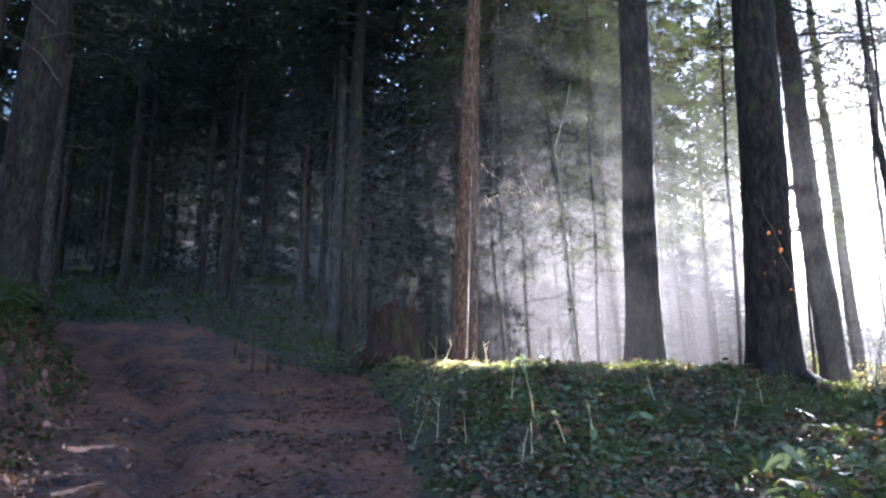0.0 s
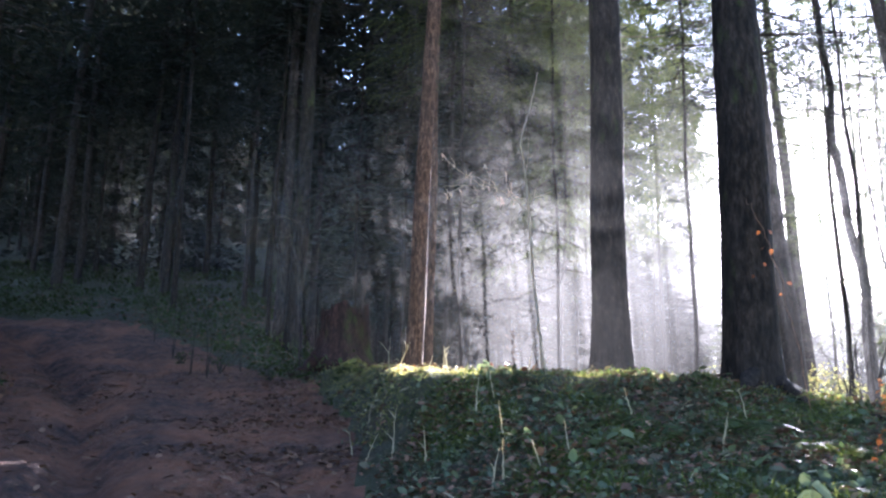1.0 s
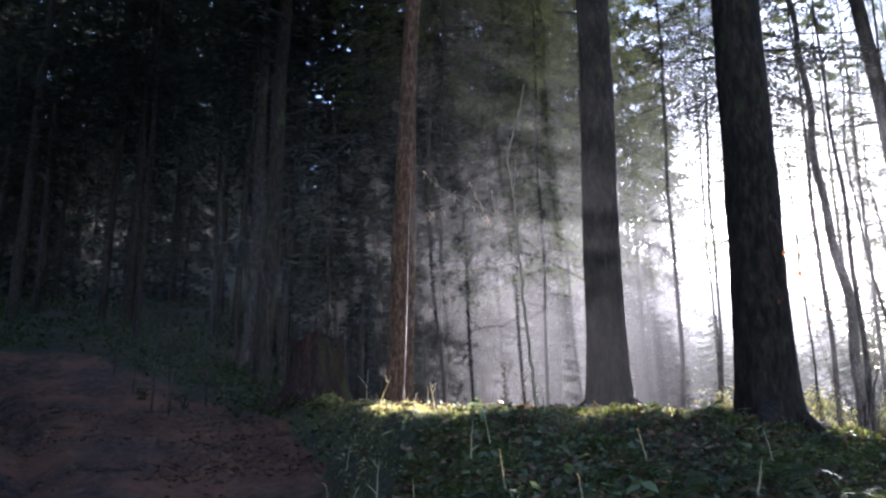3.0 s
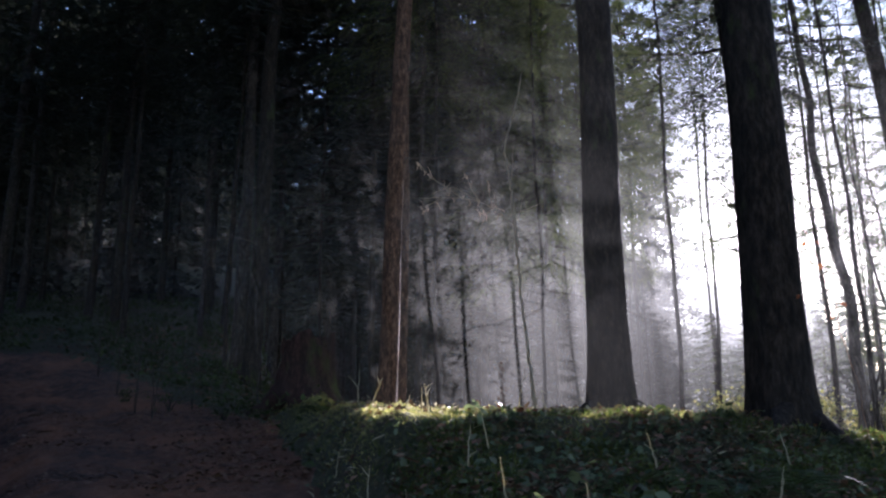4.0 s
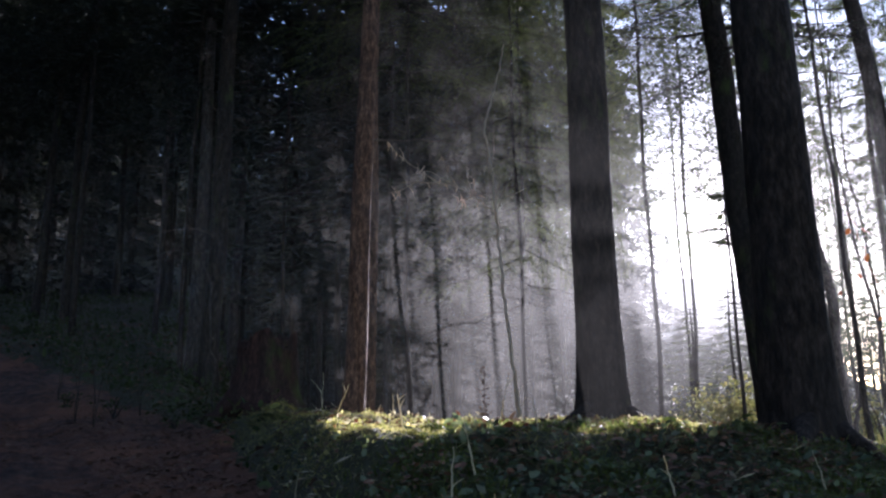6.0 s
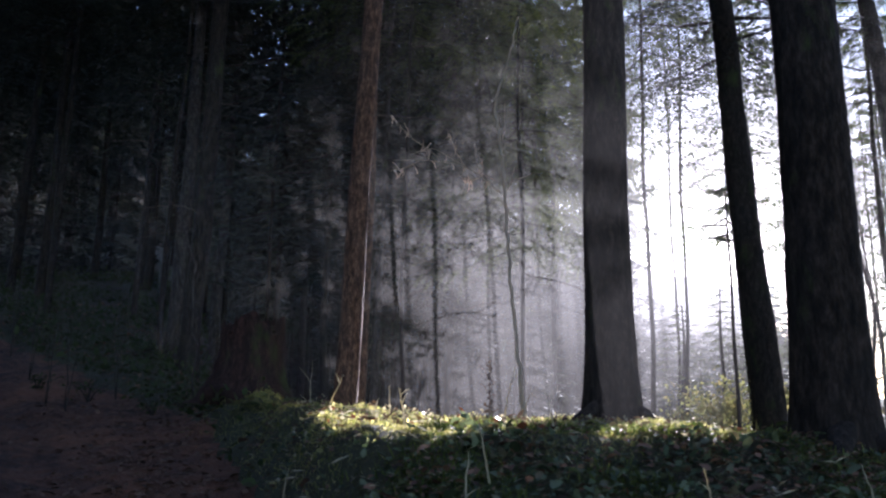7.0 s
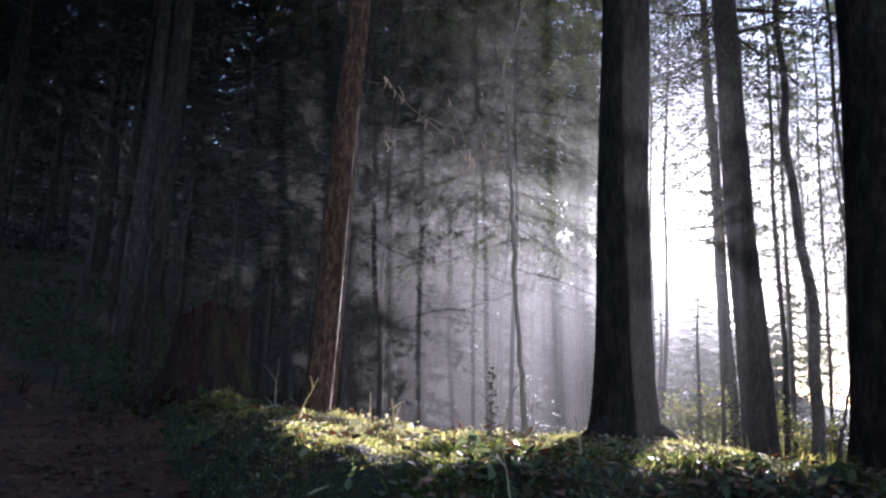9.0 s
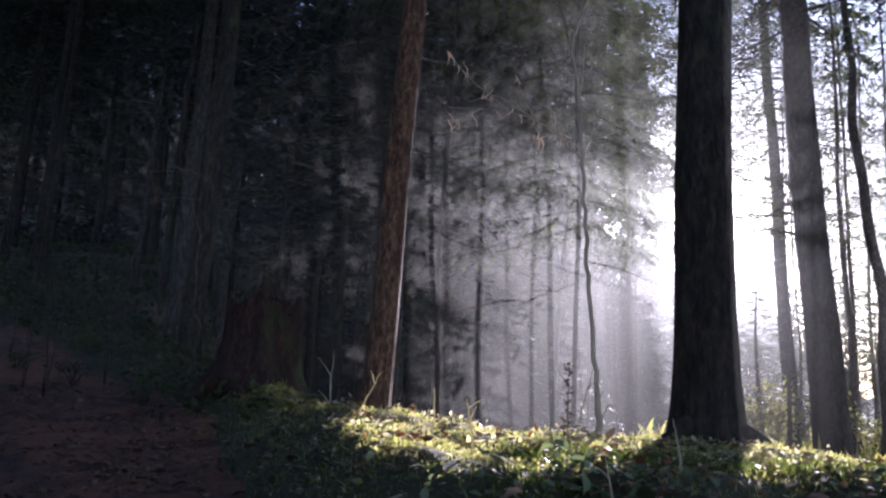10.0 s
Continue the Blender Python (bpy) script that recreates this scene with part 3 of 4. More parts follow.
# young firs fill the gaps between the stems
count = 0
while count < 42:
    y = g.uniform(27, 56)
    x = g.uniform(-0.7 * y - 6, 0.24 * y)
    if track_mask(x, y) > 0.02 or not far_enough(x, y, 1.5):
        continue
    places.append((x, y))
    count += 1
    tree(x, y, 0.06, g.uniform(6, 10), "dense", g.uniform(0.1, 0.5), "young fir filling the gap between the stems, a few added to block sun", (0, 0), 0.02, SPRUCE_BARK, 0.3, 6, 0.0, 0, size=g.uniform(0.7, 0.95), group="young firs in the wood")

# three low firs in the mist behind the stump, added to block a sunbeam onto the track
for x, y, tall in ((4.7, 20.4, 3.9), (4.2, 20.8, 4.2), (3.7, 21.1, 4.0)):
    tree(x, y, 0.04, tall, "dense", 0.2, "young fir filling the gap between the stems, a few added to block sun", (0, 0), 0.02, SPRUCE_BARK, 0.3, 6, 0.0, 0, size=0.42, group="young firs in the wood")

# unseen trees added beside and behind the track, to shut out sky light
count = 0
while count < 42:
    x, y = g.uniform(-26, 16), g.uniform(-24, 12)
    if edge_left(y) - (6.5 if y < 3 else 4.5) < x < edge_right(y) + (9.0 if y < 3 else 6.0) or (y > 0 and abs(x) < 0.75 * y + 2.5) or not far_enough(x, y, 2.2):
        continue
    places.append((x, y))
    count += 1
    tree(x, y, g.uniform(0.14, 0.26), g.uniform(20, 27), "dark", g.uniform(5.0, 8.0), "unseen spruce added beside the track to shut out sky light", (0, 0), 0.02, SPRUCE_BARK, 0.3, 8, 0.03, 0, size=1.1, group="spruces beside the track")

# trees with branches low down, in the light; the single-whorl ones are added to block sun from the track
for x, y, low, tall, s, kind in ((3.1, 15.8, 4.2, 13, 0.95, "fine"), (2.55, 13.3, 3.0, 11, 0.75, "fine"), (5.0, 19.5, 5.2, 15, 1.1, "fine"), (4.2, 22.5, 4.6, 16, 1.2, "airy"), (6.0, 24.5, 5.4, 17, 1.2, "airy"), (5.0, 20.9, 6.5, 16, 0.9, "airy"), (7.4, 26.5, 7.5, 19, 0.9, "airy"), (9.6, 28.6, 9.0, 21, 1.0, "low"), (17.5, 25.0, 3.5, 18, 1.1, "low"), (18.5, 33.0, 7.5, 21, 1.2, "low"),
                              (21.5, 28.0, 2.5, 17, 1.1, "low"), (6.8, 32, 5, 18, 1.0, "low"), (26, 36, 3, 18, 1.3, "low"), (34, 44, 8, 22, 1.3, "low"),
                              (30, 46, 4, 20, 1.3, "low"), (15.6, 21.5, 6.5, 17, 0.9, "airy"), (12.6, 15.2, 4.5, 16, 0.9, "airy"), (15.2, 19.0, 5.0, 14, 0.9, "airy"), (17.5, 22.0, 5.0, 15, 1.0, "airy"), (16.8, 27.5, 3.5, 18, 1.1, "low"),
                              (20.5, 31.5, 3.0, 18, 1.2, "low"), (12.8, 26.5, 0.6, 5.2, 0.7, "low"), (1.0, 12.9, 5.5, 12.5, 1.0, "fine"), (13.4, 20.0, 4.8, 14, 0.9, "airy"), (17.0, 20.6, 4.0, 15, 1.0, "airy"), (19.5, 23.0, 4.0, 16, 1.1, "airy"), (11.6, 14.6, 5.6, 15, 0.8, "airy"), (22.0, 25.0, 3.0, 16, 1.2, "airy"), (12.9, 22.6, 4.4, 15, 1.0, "airy"), (15.0, 23.5, 6.4, 17, 1.0, "airy"), (10.6, 25.0, 0.5, 4.2, 0.6, "low"), (8.6, 18.6, 4.7, 7.5, 0.8, "bough"),
                              (10.0, 28.93, 6.05, 9, 0.38, "skirt"), (9.5, 29.2, 6.2, 9, 0.34, "skirt"), (11.9, 27.8, 8.6, 19, 1.4, "airy"), (7.5, 20.2, 8.4, 19, 1.6, "airy"), (10.2, 24.0, 7.4, 19, 1.7, "airy"), (5.6, 21.6, 7.4, 17, 1.5, "airy")):
    tree(x, y, {"bough": 0.05, "skirt": 0.04, "fine": 0.032}.get(kind, 0.06 if 5.9 < low < 9 else 0.085), tall, kind, low, "young spruce with drooping pale green boughs, a few added to screen the sun", (g.normal(0, 0.015), 0), 0.03, SPRUCE_BARK, 0.3, 10, 0.03, 2, size=s, group="young spruces in the light")

# ---- mist ----
# the drifts of mist lie square to the low sun
lean_back = math.tan(SUN_HEIGHT)
for far, l0, l1, z1, density in ((8.3, -5.4, -1.8, 7.5, 0.011), (11.6, -17, 5, 8.5, 0.04), (14.2, -22, 8, 9, 0.042), (18.6, -28, 12, 10, 0.046), (26.0, -34, 20, 13, 0.046), (38.0, -46, 34, 18, 0.03), (58.0, -60, 40, 26, 0.02), (95.0, -90, 60, 40, 0.018)):
    n, rows = 24, 8
    L, Z = np.meshgrid(np.linspace(l0, l1, n), np.linspace(-1.0, z1, rows))
    S = far + 0.2 * np.sin(L * 0.7 + far) - lean_back * (Z - 2.0)
    v = np.stack([L, S, Z], -1).reshape(-1, 3)
    i = (np.arange(rows - 1)[:, None] * n + np.arange(n - 1)[None]).ravel()
    # onward share and density are tuned per sheet for the glow wanted there
    onward_share = 0.006 if far < 10 else 0.04 if far < 40 else 0.08
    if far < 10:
        glow_profile = [(-4.8, 0.0), (-3.4, 0.9), (-2.6, 0.9)]
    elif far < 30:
        glow_profile = [(-4.0 - 0.55 * far, 0.65), (-1.8 - 0.3 * far, 1.1), (-0.8 - 0.27 * far, 0.6), (-0.2 - 0.24 * far, 0.25), (-2.0, 0.06), (-0.8, 0.06), (0.8, 0.3), (l1 - 1.0, 0.3)]
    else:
        glow_profile = [(l0 + 3.0, 1.0), (l1 - 3.0, 1.0)]
    ob = part("mist", mesh_of("mist", v, np.stack([i, i + 1, i + n + 1, i + n], 1), mist_material("mist", density, 0.25, lambda l: (l - l0) / (l1 - l0), glow_profile, onward_share, 0.54 if far > 30 else 0.66)), m=Matrix.Rotation(-SUN_AZIMUTH, 4, "Z"))
    tagged(ob, "thin morning mist hanging between the trees, its density shaped to set the glow", "mist", kind="stuff")

# ---- ground cover ----
def cover(name, base, mat, count, box, keep, size, label, category, seed, lift=0.01, tilt=0.5, tip=0.0):
    """Scatters small leaves or blades over the ground within a box, where keep(x, y) says so."""
    g = np.random.default_rng(seed)
    x = g.uniform(box[0], box[1], count * 3)
    y = g.uniform(box[2], box[3], count * 3)
    ok = np.flatnonzero(keep(x, y) > g.uniform(0, 1, len(x)))[:count]
    x, y = x[ok], y[ok]
    n = len(x)
    pos = np.stack([x, y, height(x, y) + lift * g.uniform(0.2, 1.6, n)], 1)
    turns = frames_of(pos, g.uniform(0, 6.28, n), tip + g.normal(0, tilt, n), g.normal(0, tilt, n), size * np.minimum(g.lognormal(-0.15, 0.42, n), 2.2))
    v, f = scatter(*base, pos, turns)
    return tagged(part(name, mesh_of(name, v, f, mat, False)), label, category, kind="stuff")


def on_bank(x, y):
    return smooth(-0.05, 0.5, x - edge_right(y) + 0.3 * lumps(x, y, 6.0, 31)) * (1 - smooth(11.6, 12.6, y))


def in_patches(scale, seed, low, high):
    return lambda x, y: on_bank(x, y) * smooth(low, high, lumps(x, y, scale, seed))


# strip of the bank that the sun reaches; the brightened moss goes here
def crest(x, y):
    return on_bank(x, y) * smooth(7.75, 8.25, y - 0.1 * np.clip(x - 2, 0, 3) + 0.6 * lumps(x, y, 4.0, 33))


LEAF, LOBED, BLADE = (LEAF_V, LEAF_F), (LOBED_V, LOBED_F), (BLADE_V, BLADE_F)
cover("ivy", LOBED, IVY, 34000, (-0.6, 6.5, 3.0, 11.5), lambda x, y: in_patches(2.6, 41, -0.7, 0.1)(x, y) * (1 - 0.97 * crest(x, y)), 0.038, "dark green ivy and bramble leaves covering the bank", "ivy", 51, 0.03, 0.5)
cover("low_leaves", LEAF, IVY, 9000, (-0.6, 6.5, 3.0, 11.5), lambda x, y: in_patches(4.0, 42, -0.5, 0.2)(x, y) * (1 - 0.95 * crest(x, y)), 0.056, "small green woodland leaves on the bank", "leaves", 52, 0.035, 0.6)
cover("moss", BLADE, SUN_MOSS, 120000, (-1.6, 5.0, 7.4, 12.8), lambda x, y: crest(x, y) * smooth(-0.5, 0.1, lumps(x, y, 3.0, 43)), 0.024, "yellow-green moss along the bank's crest, coloured brighter to look sunlit", "moss", 53, 0.01, 0.5, 0.9)
cover("moss", BLADE, BANK_MOSS, 60000, (-0.5, 5.0, 4.0, 9.0), in_patches(3.0, 44, -0.15, 0.2), 0.045, "green moss on the bank's shaded side, coloured darker than the sunlit crest's", "moss", 54, 0.01, 0.5, 0.9)
cover("fallen_leaves", LEAF, LITTER, 22000, (-0.6, 7, 3.5, 12), lambda x, y: in_patches(3.5, 45, -0.4, 0.3)(x, y) * (1 - 0.75 * crest(x, y)), 0.05, "brown fallen leaves lying on the bank", "leaves", 55, 0.045, 0.3)
cover("fallen_leaves", LEAF, RUSSET, 600, (-1.0, 7, 4.0, 12), lambda x, y: on_bank(x, y) * (0.25 + 0.75 * smooth(2.5, 4.5, x)), 0.045, "orange and russet fallen leaves on the bank", "leaves", 56, 0.05, 0.5)
cover("leaf_litter", LEAF, LITTER, 20000, (-6, 0.6, 3.0, 15.0), lambda x, y: track_mask(x, y) * smooth(-0.5, 0.3, lumps(x, y, 2.4, 46)) * (0.35 + 0.65 * smooth(-2.6, -1.2, x)), 0.05, "trampled brown leaves pressed into the track", "leaves", 57, 0.008, 0.2)
cover("leaf_litter", LEAF, LITTER, 9000, (-12, 3.0, 9.0, 24.0), lambda x, y: 1 - np.maximum(track_mask(x, y), on_bank(x, y)), 0.08, "brown leaf litter on the wood's floor", "leaves", 58, 0.015, 0.3)
cover("undergrowth", LEAF, FERN, 34000, (-16, -0.5, 5.0, 32.0), lambda x, y: (1 - np.maximum(track_mask(x, y) * (y < 20), on_bank(x, y))) * smooth(-0.45, 0.25, lumps(x, y, 1.6, 47)), 0.085, "low green undergrowth beside the track", "undergrowth", 59, 0.12, 0.6, 0.4)
cover("crest_leaves", LEAF, SUN_MOSS, 2200, (-1.2, 4.2, 8.3, 10.9), lambda x, y: crest(x, y) * smooth(-0.35, 0.2, lumps(x, y, 3.4, 48)), 0.03, "small leaves standing along the bank's crest, in the sunlit moss colour", "leaves", 61, 0.02, 0.5, 0.6)
cover("bank_grass", BLADE, FERN, 6000, (-9, -2.5, 4.0, 14.0), lambda x, y: smooth(0.35, 0.9, edge_left(y) - x) * smooth(-0.4, 0.3, lumps(x, y, 3.0, 49)), 0.22, "green grass and herbs on the cut bank", "grass", 62, 0.02, 0.5, 0.9)
cover("clods", LOBED, LITTER, 5000, (-7, -2, 3.5, 14.0), lambda x, y: smooth(-0.3, 0.0, edge_left(y) - x) * (1 - smooth(0.8, 1.2, edge_left(y) - x)), 0.05, "crumbled earth and roots on the cut bank", "earth", 63, 0.02, 0.8, 0.3)
# pale leaves strewn on the crest to put sun sparkle into its colour
cover("crest_glint_leaves", LEAF, STRAW, 1000, (-1.2, 4.2, 8.3, 10.9), lambda x, y: crest(x, y) * smooth(-0.3, 0.3, lumps(x, y, 4.4, 50)), 0.026, "pale dead leaves in the crest's moss, added to brighten the sunlit strip", "leaves", 64, 0.04, 0.7, 0.5)
cover("fallen_leaves", LEAF, RUSSET, 150, (-0.6, 4.2, 8.2, 10.4), in_patches(3.2, 79, 0.05, 0.4), 0.06, "red and russet leaves lying on the crest", "leaves", 80, 0.04, 0.6)
cover("needle_litter", BLADE, STRAW, 5000, (-1.0, 6.0, 3.5, 12.0), on_bank, 0.06, "dry straw and fallen needles on the bank", "litter", 60, 0.03, 0.3)

cover("moss", BLADE, SUN_MOSS, 9000, (-1.5, 0.5, 11.6, 13.3), lambda x, y: np.exp(-((x + 0.4) ** 2 / 0.3 + (y - 12.4) ** 2 / 0.3)) * smooth(-0.3, 0.2, lumps(x, y, 5.0, 82)), 0.035, "yellow-green moss on the mound beside the stump, coloured brighter to look sunlit", "moss", 65, 0.01, 0.5, 0.9)

cover("pale_leaves", LEAF, FRESH, 420, (-0.2, 5.0, 4.4, 8.4), in_patches(5.0, 66, -0.2, 0.3), 0.055, "pale green leaves scattered through the ivy", "leaves", 67, 0.07, 0.5)

def beyond(x, y):
    """The bank and the wood's floor outside the stretch that is covered closely."""
    return (1 - track_mask(x, y)) * (1 - ((x > -0.6) & (x < 6.3) & (y > 3.2 + 0.4 * lumps(x, y, 3.0, 78)) & (y < 11.5)))


cover("meadow_grass", BLADE, MEADOW, 26000, (6.5, 32, 13.5, 44), lambda x, y: smooth(0.33, 0.42, x / y) * smooth(-0.7, 0.1, lumps(x, y, 0.6, 83)), 0.42, "pale sunlit grass of the clearing beyond the bank", "grass", 84, 0.02, 0.4, 0.9)
cover("woodland_ivy", LOBED, IVY, 16000, (-0.4, 13.0, -6.0, 14.0), lambda x, y: beyond(x, y) * (x > edge_right(y)) * smooth(-0.6, 0.2, lumps(x, y, 2.2, 71)), 0.085, "ivy and bramble leaves over the wood's floor", "ivy", 72, 0.05, 0.5)
cover("fallen_leaves", LEAF, LITTER, 9000, (-0.4, 13.0, -6.0, 14.0), lambda x, y: beyond(x, y) * (x > edge_right(y)) * smooth(-0.4, 0.4, lumps(x, y, 2.8, 73)), 0.075, "brown fallen leaves over the wood's floor", "leaves", 74, 0.02, 0.3)
cover("undergrowth", LEAF, FERN, 7000, (-11.0, -2.6, -6.0, 5.5), lambda x, y: (x < edge_left(y)) * smooth(-0.4, 0.3, lumps(x, y, 1.8, 75)), 0.09, "low green undergrowth on the uphill side", "undergrowth", 76, 0.1, 0.6, 0.4)
cover("leaf_litter", LEAF, LITTER, 7000, (-3.0, 0.6, -6.0, 3.4), lambda x, y: track_mask(x, y) * smooth(-0.5, 0.3, lumps(x, y, 2.4, 46)), 0.055, "trampled brown leaves pressed into the track", "leaves", 77, 0.008, 0.2)

# ---- stump ----
stump = new("tree_stump")
stump.matrix_basis = Matrix.Translation(on_ground(-0.83, 12.9))
tagged(stump, "rotten reddish tree stump with a broken rim and mossy foot", "stump")
z = np.concatenate([np.linspace(-0.2, 0.3, 8), np.linspace(0.36, 0.8, 10)])
line = np.stack([0.02 * np.sin(z * 3), 0 * z, z], 1)
v, f = tube(line, 0.36 * (1 + 0.5 * np.exp(-np.clip(z + 0.05, 0, None) / 0.2)), 48, 0.035, 5, 0.22)
g = np.random.default_rng(5)
rim = v.reshape(len(z), 48, 3)
rim[-3:, :, 2] += 0.07 * np.sin(np.arange(48) * 0.6)[None] + g.normal(0, 0.025, (1, 48))
part("wall", mesh_of("stump_wall", rim.reshape(-1, 3), f, STUMP_WOOD), stump)
a = np.linspace(0, 2 * np.pi, 48, endpoint=False)
rings = [np.stack([np.cos(a) * r * 0.36, np.sin(a) * r * 0.36, 0.72 + 0.05 * g.normal(0, 1, 48) * (r < 0.9) - 0.1 * (1 - r)], 1) for r in (0.98, 0.7, 0.4, 0.05)]
i = np.arange(3)[:, None] * 48
j = np.arange(48)[None]
part("top", mesh_of("stump_top", np.concatenate(rings), np.stack([i + j, i + (j + 1) % 48, i + 48 + (j + 1) % 48, i + 48 + j], -1).reshape(-1, 4), STUMP_WOOD), stump, "crumbling red-brown heartwood")
for k in range(9):
    h = g.uniform(0.04, 0.14)
    a0 = g.uniform(0, 6.28)
    p = np.stack([np.full(4, np.cos(a0) * 0.33), np.full(4, np.sin(a0) * 0.33), np.linspace(0.6, 0.72 + h, 4)], 1) + g.normal(0, 0.008, (4, 3))
    v, f = tube(p, [0.04, 0.03, 0.018, 0.004], 5, 0.1, k)
    part("splinter", mesh_of("splinter", v, f, STUMP_WOOD), stump)

# ---- the bare sapling with its catkin branch ----
sapling = new("sapling")
sap_foot = on_ground(1.79, 10.32)
sapling.matrix_basis = Matrix.Translation(sap_foot)
tagged(sapling, "thin crooked bare sapling with sunlit pale bark", "sapling")
SAP = np.array([(0.0, 0, -0.2), (-0.03, 0, 0), (-0.04, 0, 0.18), (-0.07, 0, 0.6), (-0.12, 0, 1.0), (-0.15, 0, 1.4), (-0.18, 0, 1.7), (-0.19, 0, 2.0), (-0.21, 0, 2.2), (-0.23, 0, 2.46), (-0.255, 0, 2.65), (-0.28, 0.01, 2.84), (-0.305, 0.01, 2.98), (-0.265, 0, 3.15), (-0.21, 0, 3.36), (-0.16, -0.02, 3.54), (-0.11, -0.04, 3.75), (-0.085, -0.06, 3.92)])
line = np.stack([np.interp(np.linspace(0, 17, 70), range(18), SAP[:, c]) for c in range(3)], 1)
line += 0.006 * np.random.default_rng(3).normal(0, 1, line.shape)
v, f = tube(line, np.interp(line[:, 2], [-0.2, 0.05, 0.4, 2.0, 3.0, 3.5, 3.92], [0.04, 0.028, 0.018, 0.015, 0.012, 0.01, 0.006]), 10, 0.06, 3)
part("stem", mesh_of("sapling_stem", v, f, SAPLING_BARK), sapling)


def twig(points, thick, sides=5, rough=0.08, seed=1, steps=14):
    p = np.asarray(points, float)
    k = np.linspace(0, len(p) - 1, steps)
    line = np.stack([np.interp(k, range(len(p)), p[:, c]) for c in range(3)], 1)
    line[1:-1] += np.random.default_rng(seed).normal(0, 0.012, (steps - 2, 3)) * np.linalg.norm(p[-1] - p[0]) * 0.6
    return tube(line, np.linspace(thick, thick * 0.25, steps), sides, rough, seed)


# the catkin branch: a thin limb towards the pine, side twigs rising from it, catkins hanging and standing on them
g = np.random.default_rng(17)
LIMB = [(-0.2, 0, 2.09), (-0.33, -0.03, 2.17), (-0.44, -0.06, 2.25), (-0.6, -0.08, 2.33), (-0.8, -0.1, 2.35), (-1.02, -0.1, 2.36), (-1.28, -0.1, 2.34)]
v, f = twig(LIMB, 0.008, 5, 0.05, 1, 20)
branch = part("side_branch", mesh_of("side_branch", v, f, SAPLING_BARK), sapling, "thin arching side branch")
SIDE = [[LIMB[2], (-0.5, -0.05, 2.42), (-0.5, 0.0, 2.62)], [LIMB[3], (-0.7, -0.12, 2.45), (-0.8, -0.16, 2.66)], [LIMB[3], (-0.9, -0.05, 2.5), (-1.12, 0.0, 2.44)], [LIMB[4], (-1.1, -0.16, 2.52), (-1.23, -0.2, 2.62), (-1.33, -0.22, 2.73)],
        [LIMB[1], (-0.42, 0.06, 2.36), (-0.4, 0.1, 2.5)], [LIMB[5], (-1.18, -0.05, 2.28), (-1.3, 0.0, 2.26)], [LIMB[2], (-0.58, 0.02, 2.2), (-0.62, 0.04, 2.08)]]
for k, pts in enumerate(SIDE):
    v, f = twig(pts, 0.0055, 4, 0.05, 30 + k, 12)
    part("side_twig", mesh_of("side_twig", v, f, SAPLING_BARK), branch)
for k in range(46):
    pts = np.array((SIDE + [LIMB])[k % 8])
    s = g.uniform(0.25, 1.0) * (len(pts) - 1)
    p = np.array([np.interp(s, range(len(pts)), pts[:, c]) for c in range(3)])
    d = np.array([g.normal(0, 0.035), g.normal(0, 0.03), g.choice([1, 1, -1, -1, -1]) * g.uniform(0.05, 0.13)])
    v, f = twig([p, p + d * 0.5 + (0.012, 0, 0), p + d], g.uniform(0.005, 0.008), 5, 0.2, k, 7)
    part("catkin", mesh_of("catkin", v, f, CATKIN), branch)
for k, pts in enumerate(([(-0.2, 0, 2.1), (-0.13, 0.02, 2.26), (-0.1, 0.02, 2.4)], [(-0.305, 0.01, 2.97), (-0.37, 0, 3.14), (-0.46, -0.04, 3.38), (-0.57, -0.08, 3.6), (-0.7, -0.1, 3.78)], [(-0.24, 0, 2.55), (-0.2, 0.03, 2.8), (-0.19, 0.04, 3.05)],
                           [(-0.13, 0.02, 2.26), (-0.02, 0.06, 2.3), (0.12, 0.1, 2.38)], [(-0.03, 0, 0.1), (0.04, 0, 0.26), (0.1, 0, 0.22)], [(-0.04, 0, 0.12), (-0.02, 0.02, 0.3), (0.02, 0.03, 0.36)])):
    v, f = twig(pts, 0.006, 5, 0.08, 60 + k)
    part("twig", mesh_of("sapling_twig", v, f, GREY_BARK if k == 1 else SAPLING_BARK), sapling)


# ---- plants of the bank ----
def bare_stem(x, y, tall, forks, label, seed, mat=STRAW, thick=0.009, lean=0.2, name="dry_stem", category="stem", group="dry stems on the bank"):
    g = np.random.default_rng(seed)
    ob = new(name)
    ob.matrix_basis = Matrix.Translation(on_ground(x, y, 0.02))
    tagged(ob, label, category, group)
    d = g.normal(0, lean, 2)
    pts = np.array([(0, 0, 0), (d[0] * 0.3 * tall, d[1] * 0.3 * tall, 0.4 * tall), (d[0] * tall, d[1] * tall, tall)])
    v, f = twig(pts, thick, 6, 0.1, seed)
    part("stem", mesh_of("dry_stem", v, f, mat), ob)
    for k in range(forks):
        s = g.uniform(0.35, 0.95)
        p = pts[1] * min(1, 2 * (1 - s)) + pts[2] * max(0, 2 * s - 1) if s > 0.5 else pts[1] * 2 * s
        e = p + np.array([g.uniform(-0.3, 0.3), g.uniform(-0.3, 0.3), g.uniform(0.1, 0.35)]) * tall * 0.7
        v, f = twig([p, (p + e) / 2 + (0, 0, 0.02 * tall), e], thick * 0.6, 4, 0.1, seed + k + 1, 8)
        part("twig", mesh_of("dry_twig", v, f, mat), ob)
    return ob


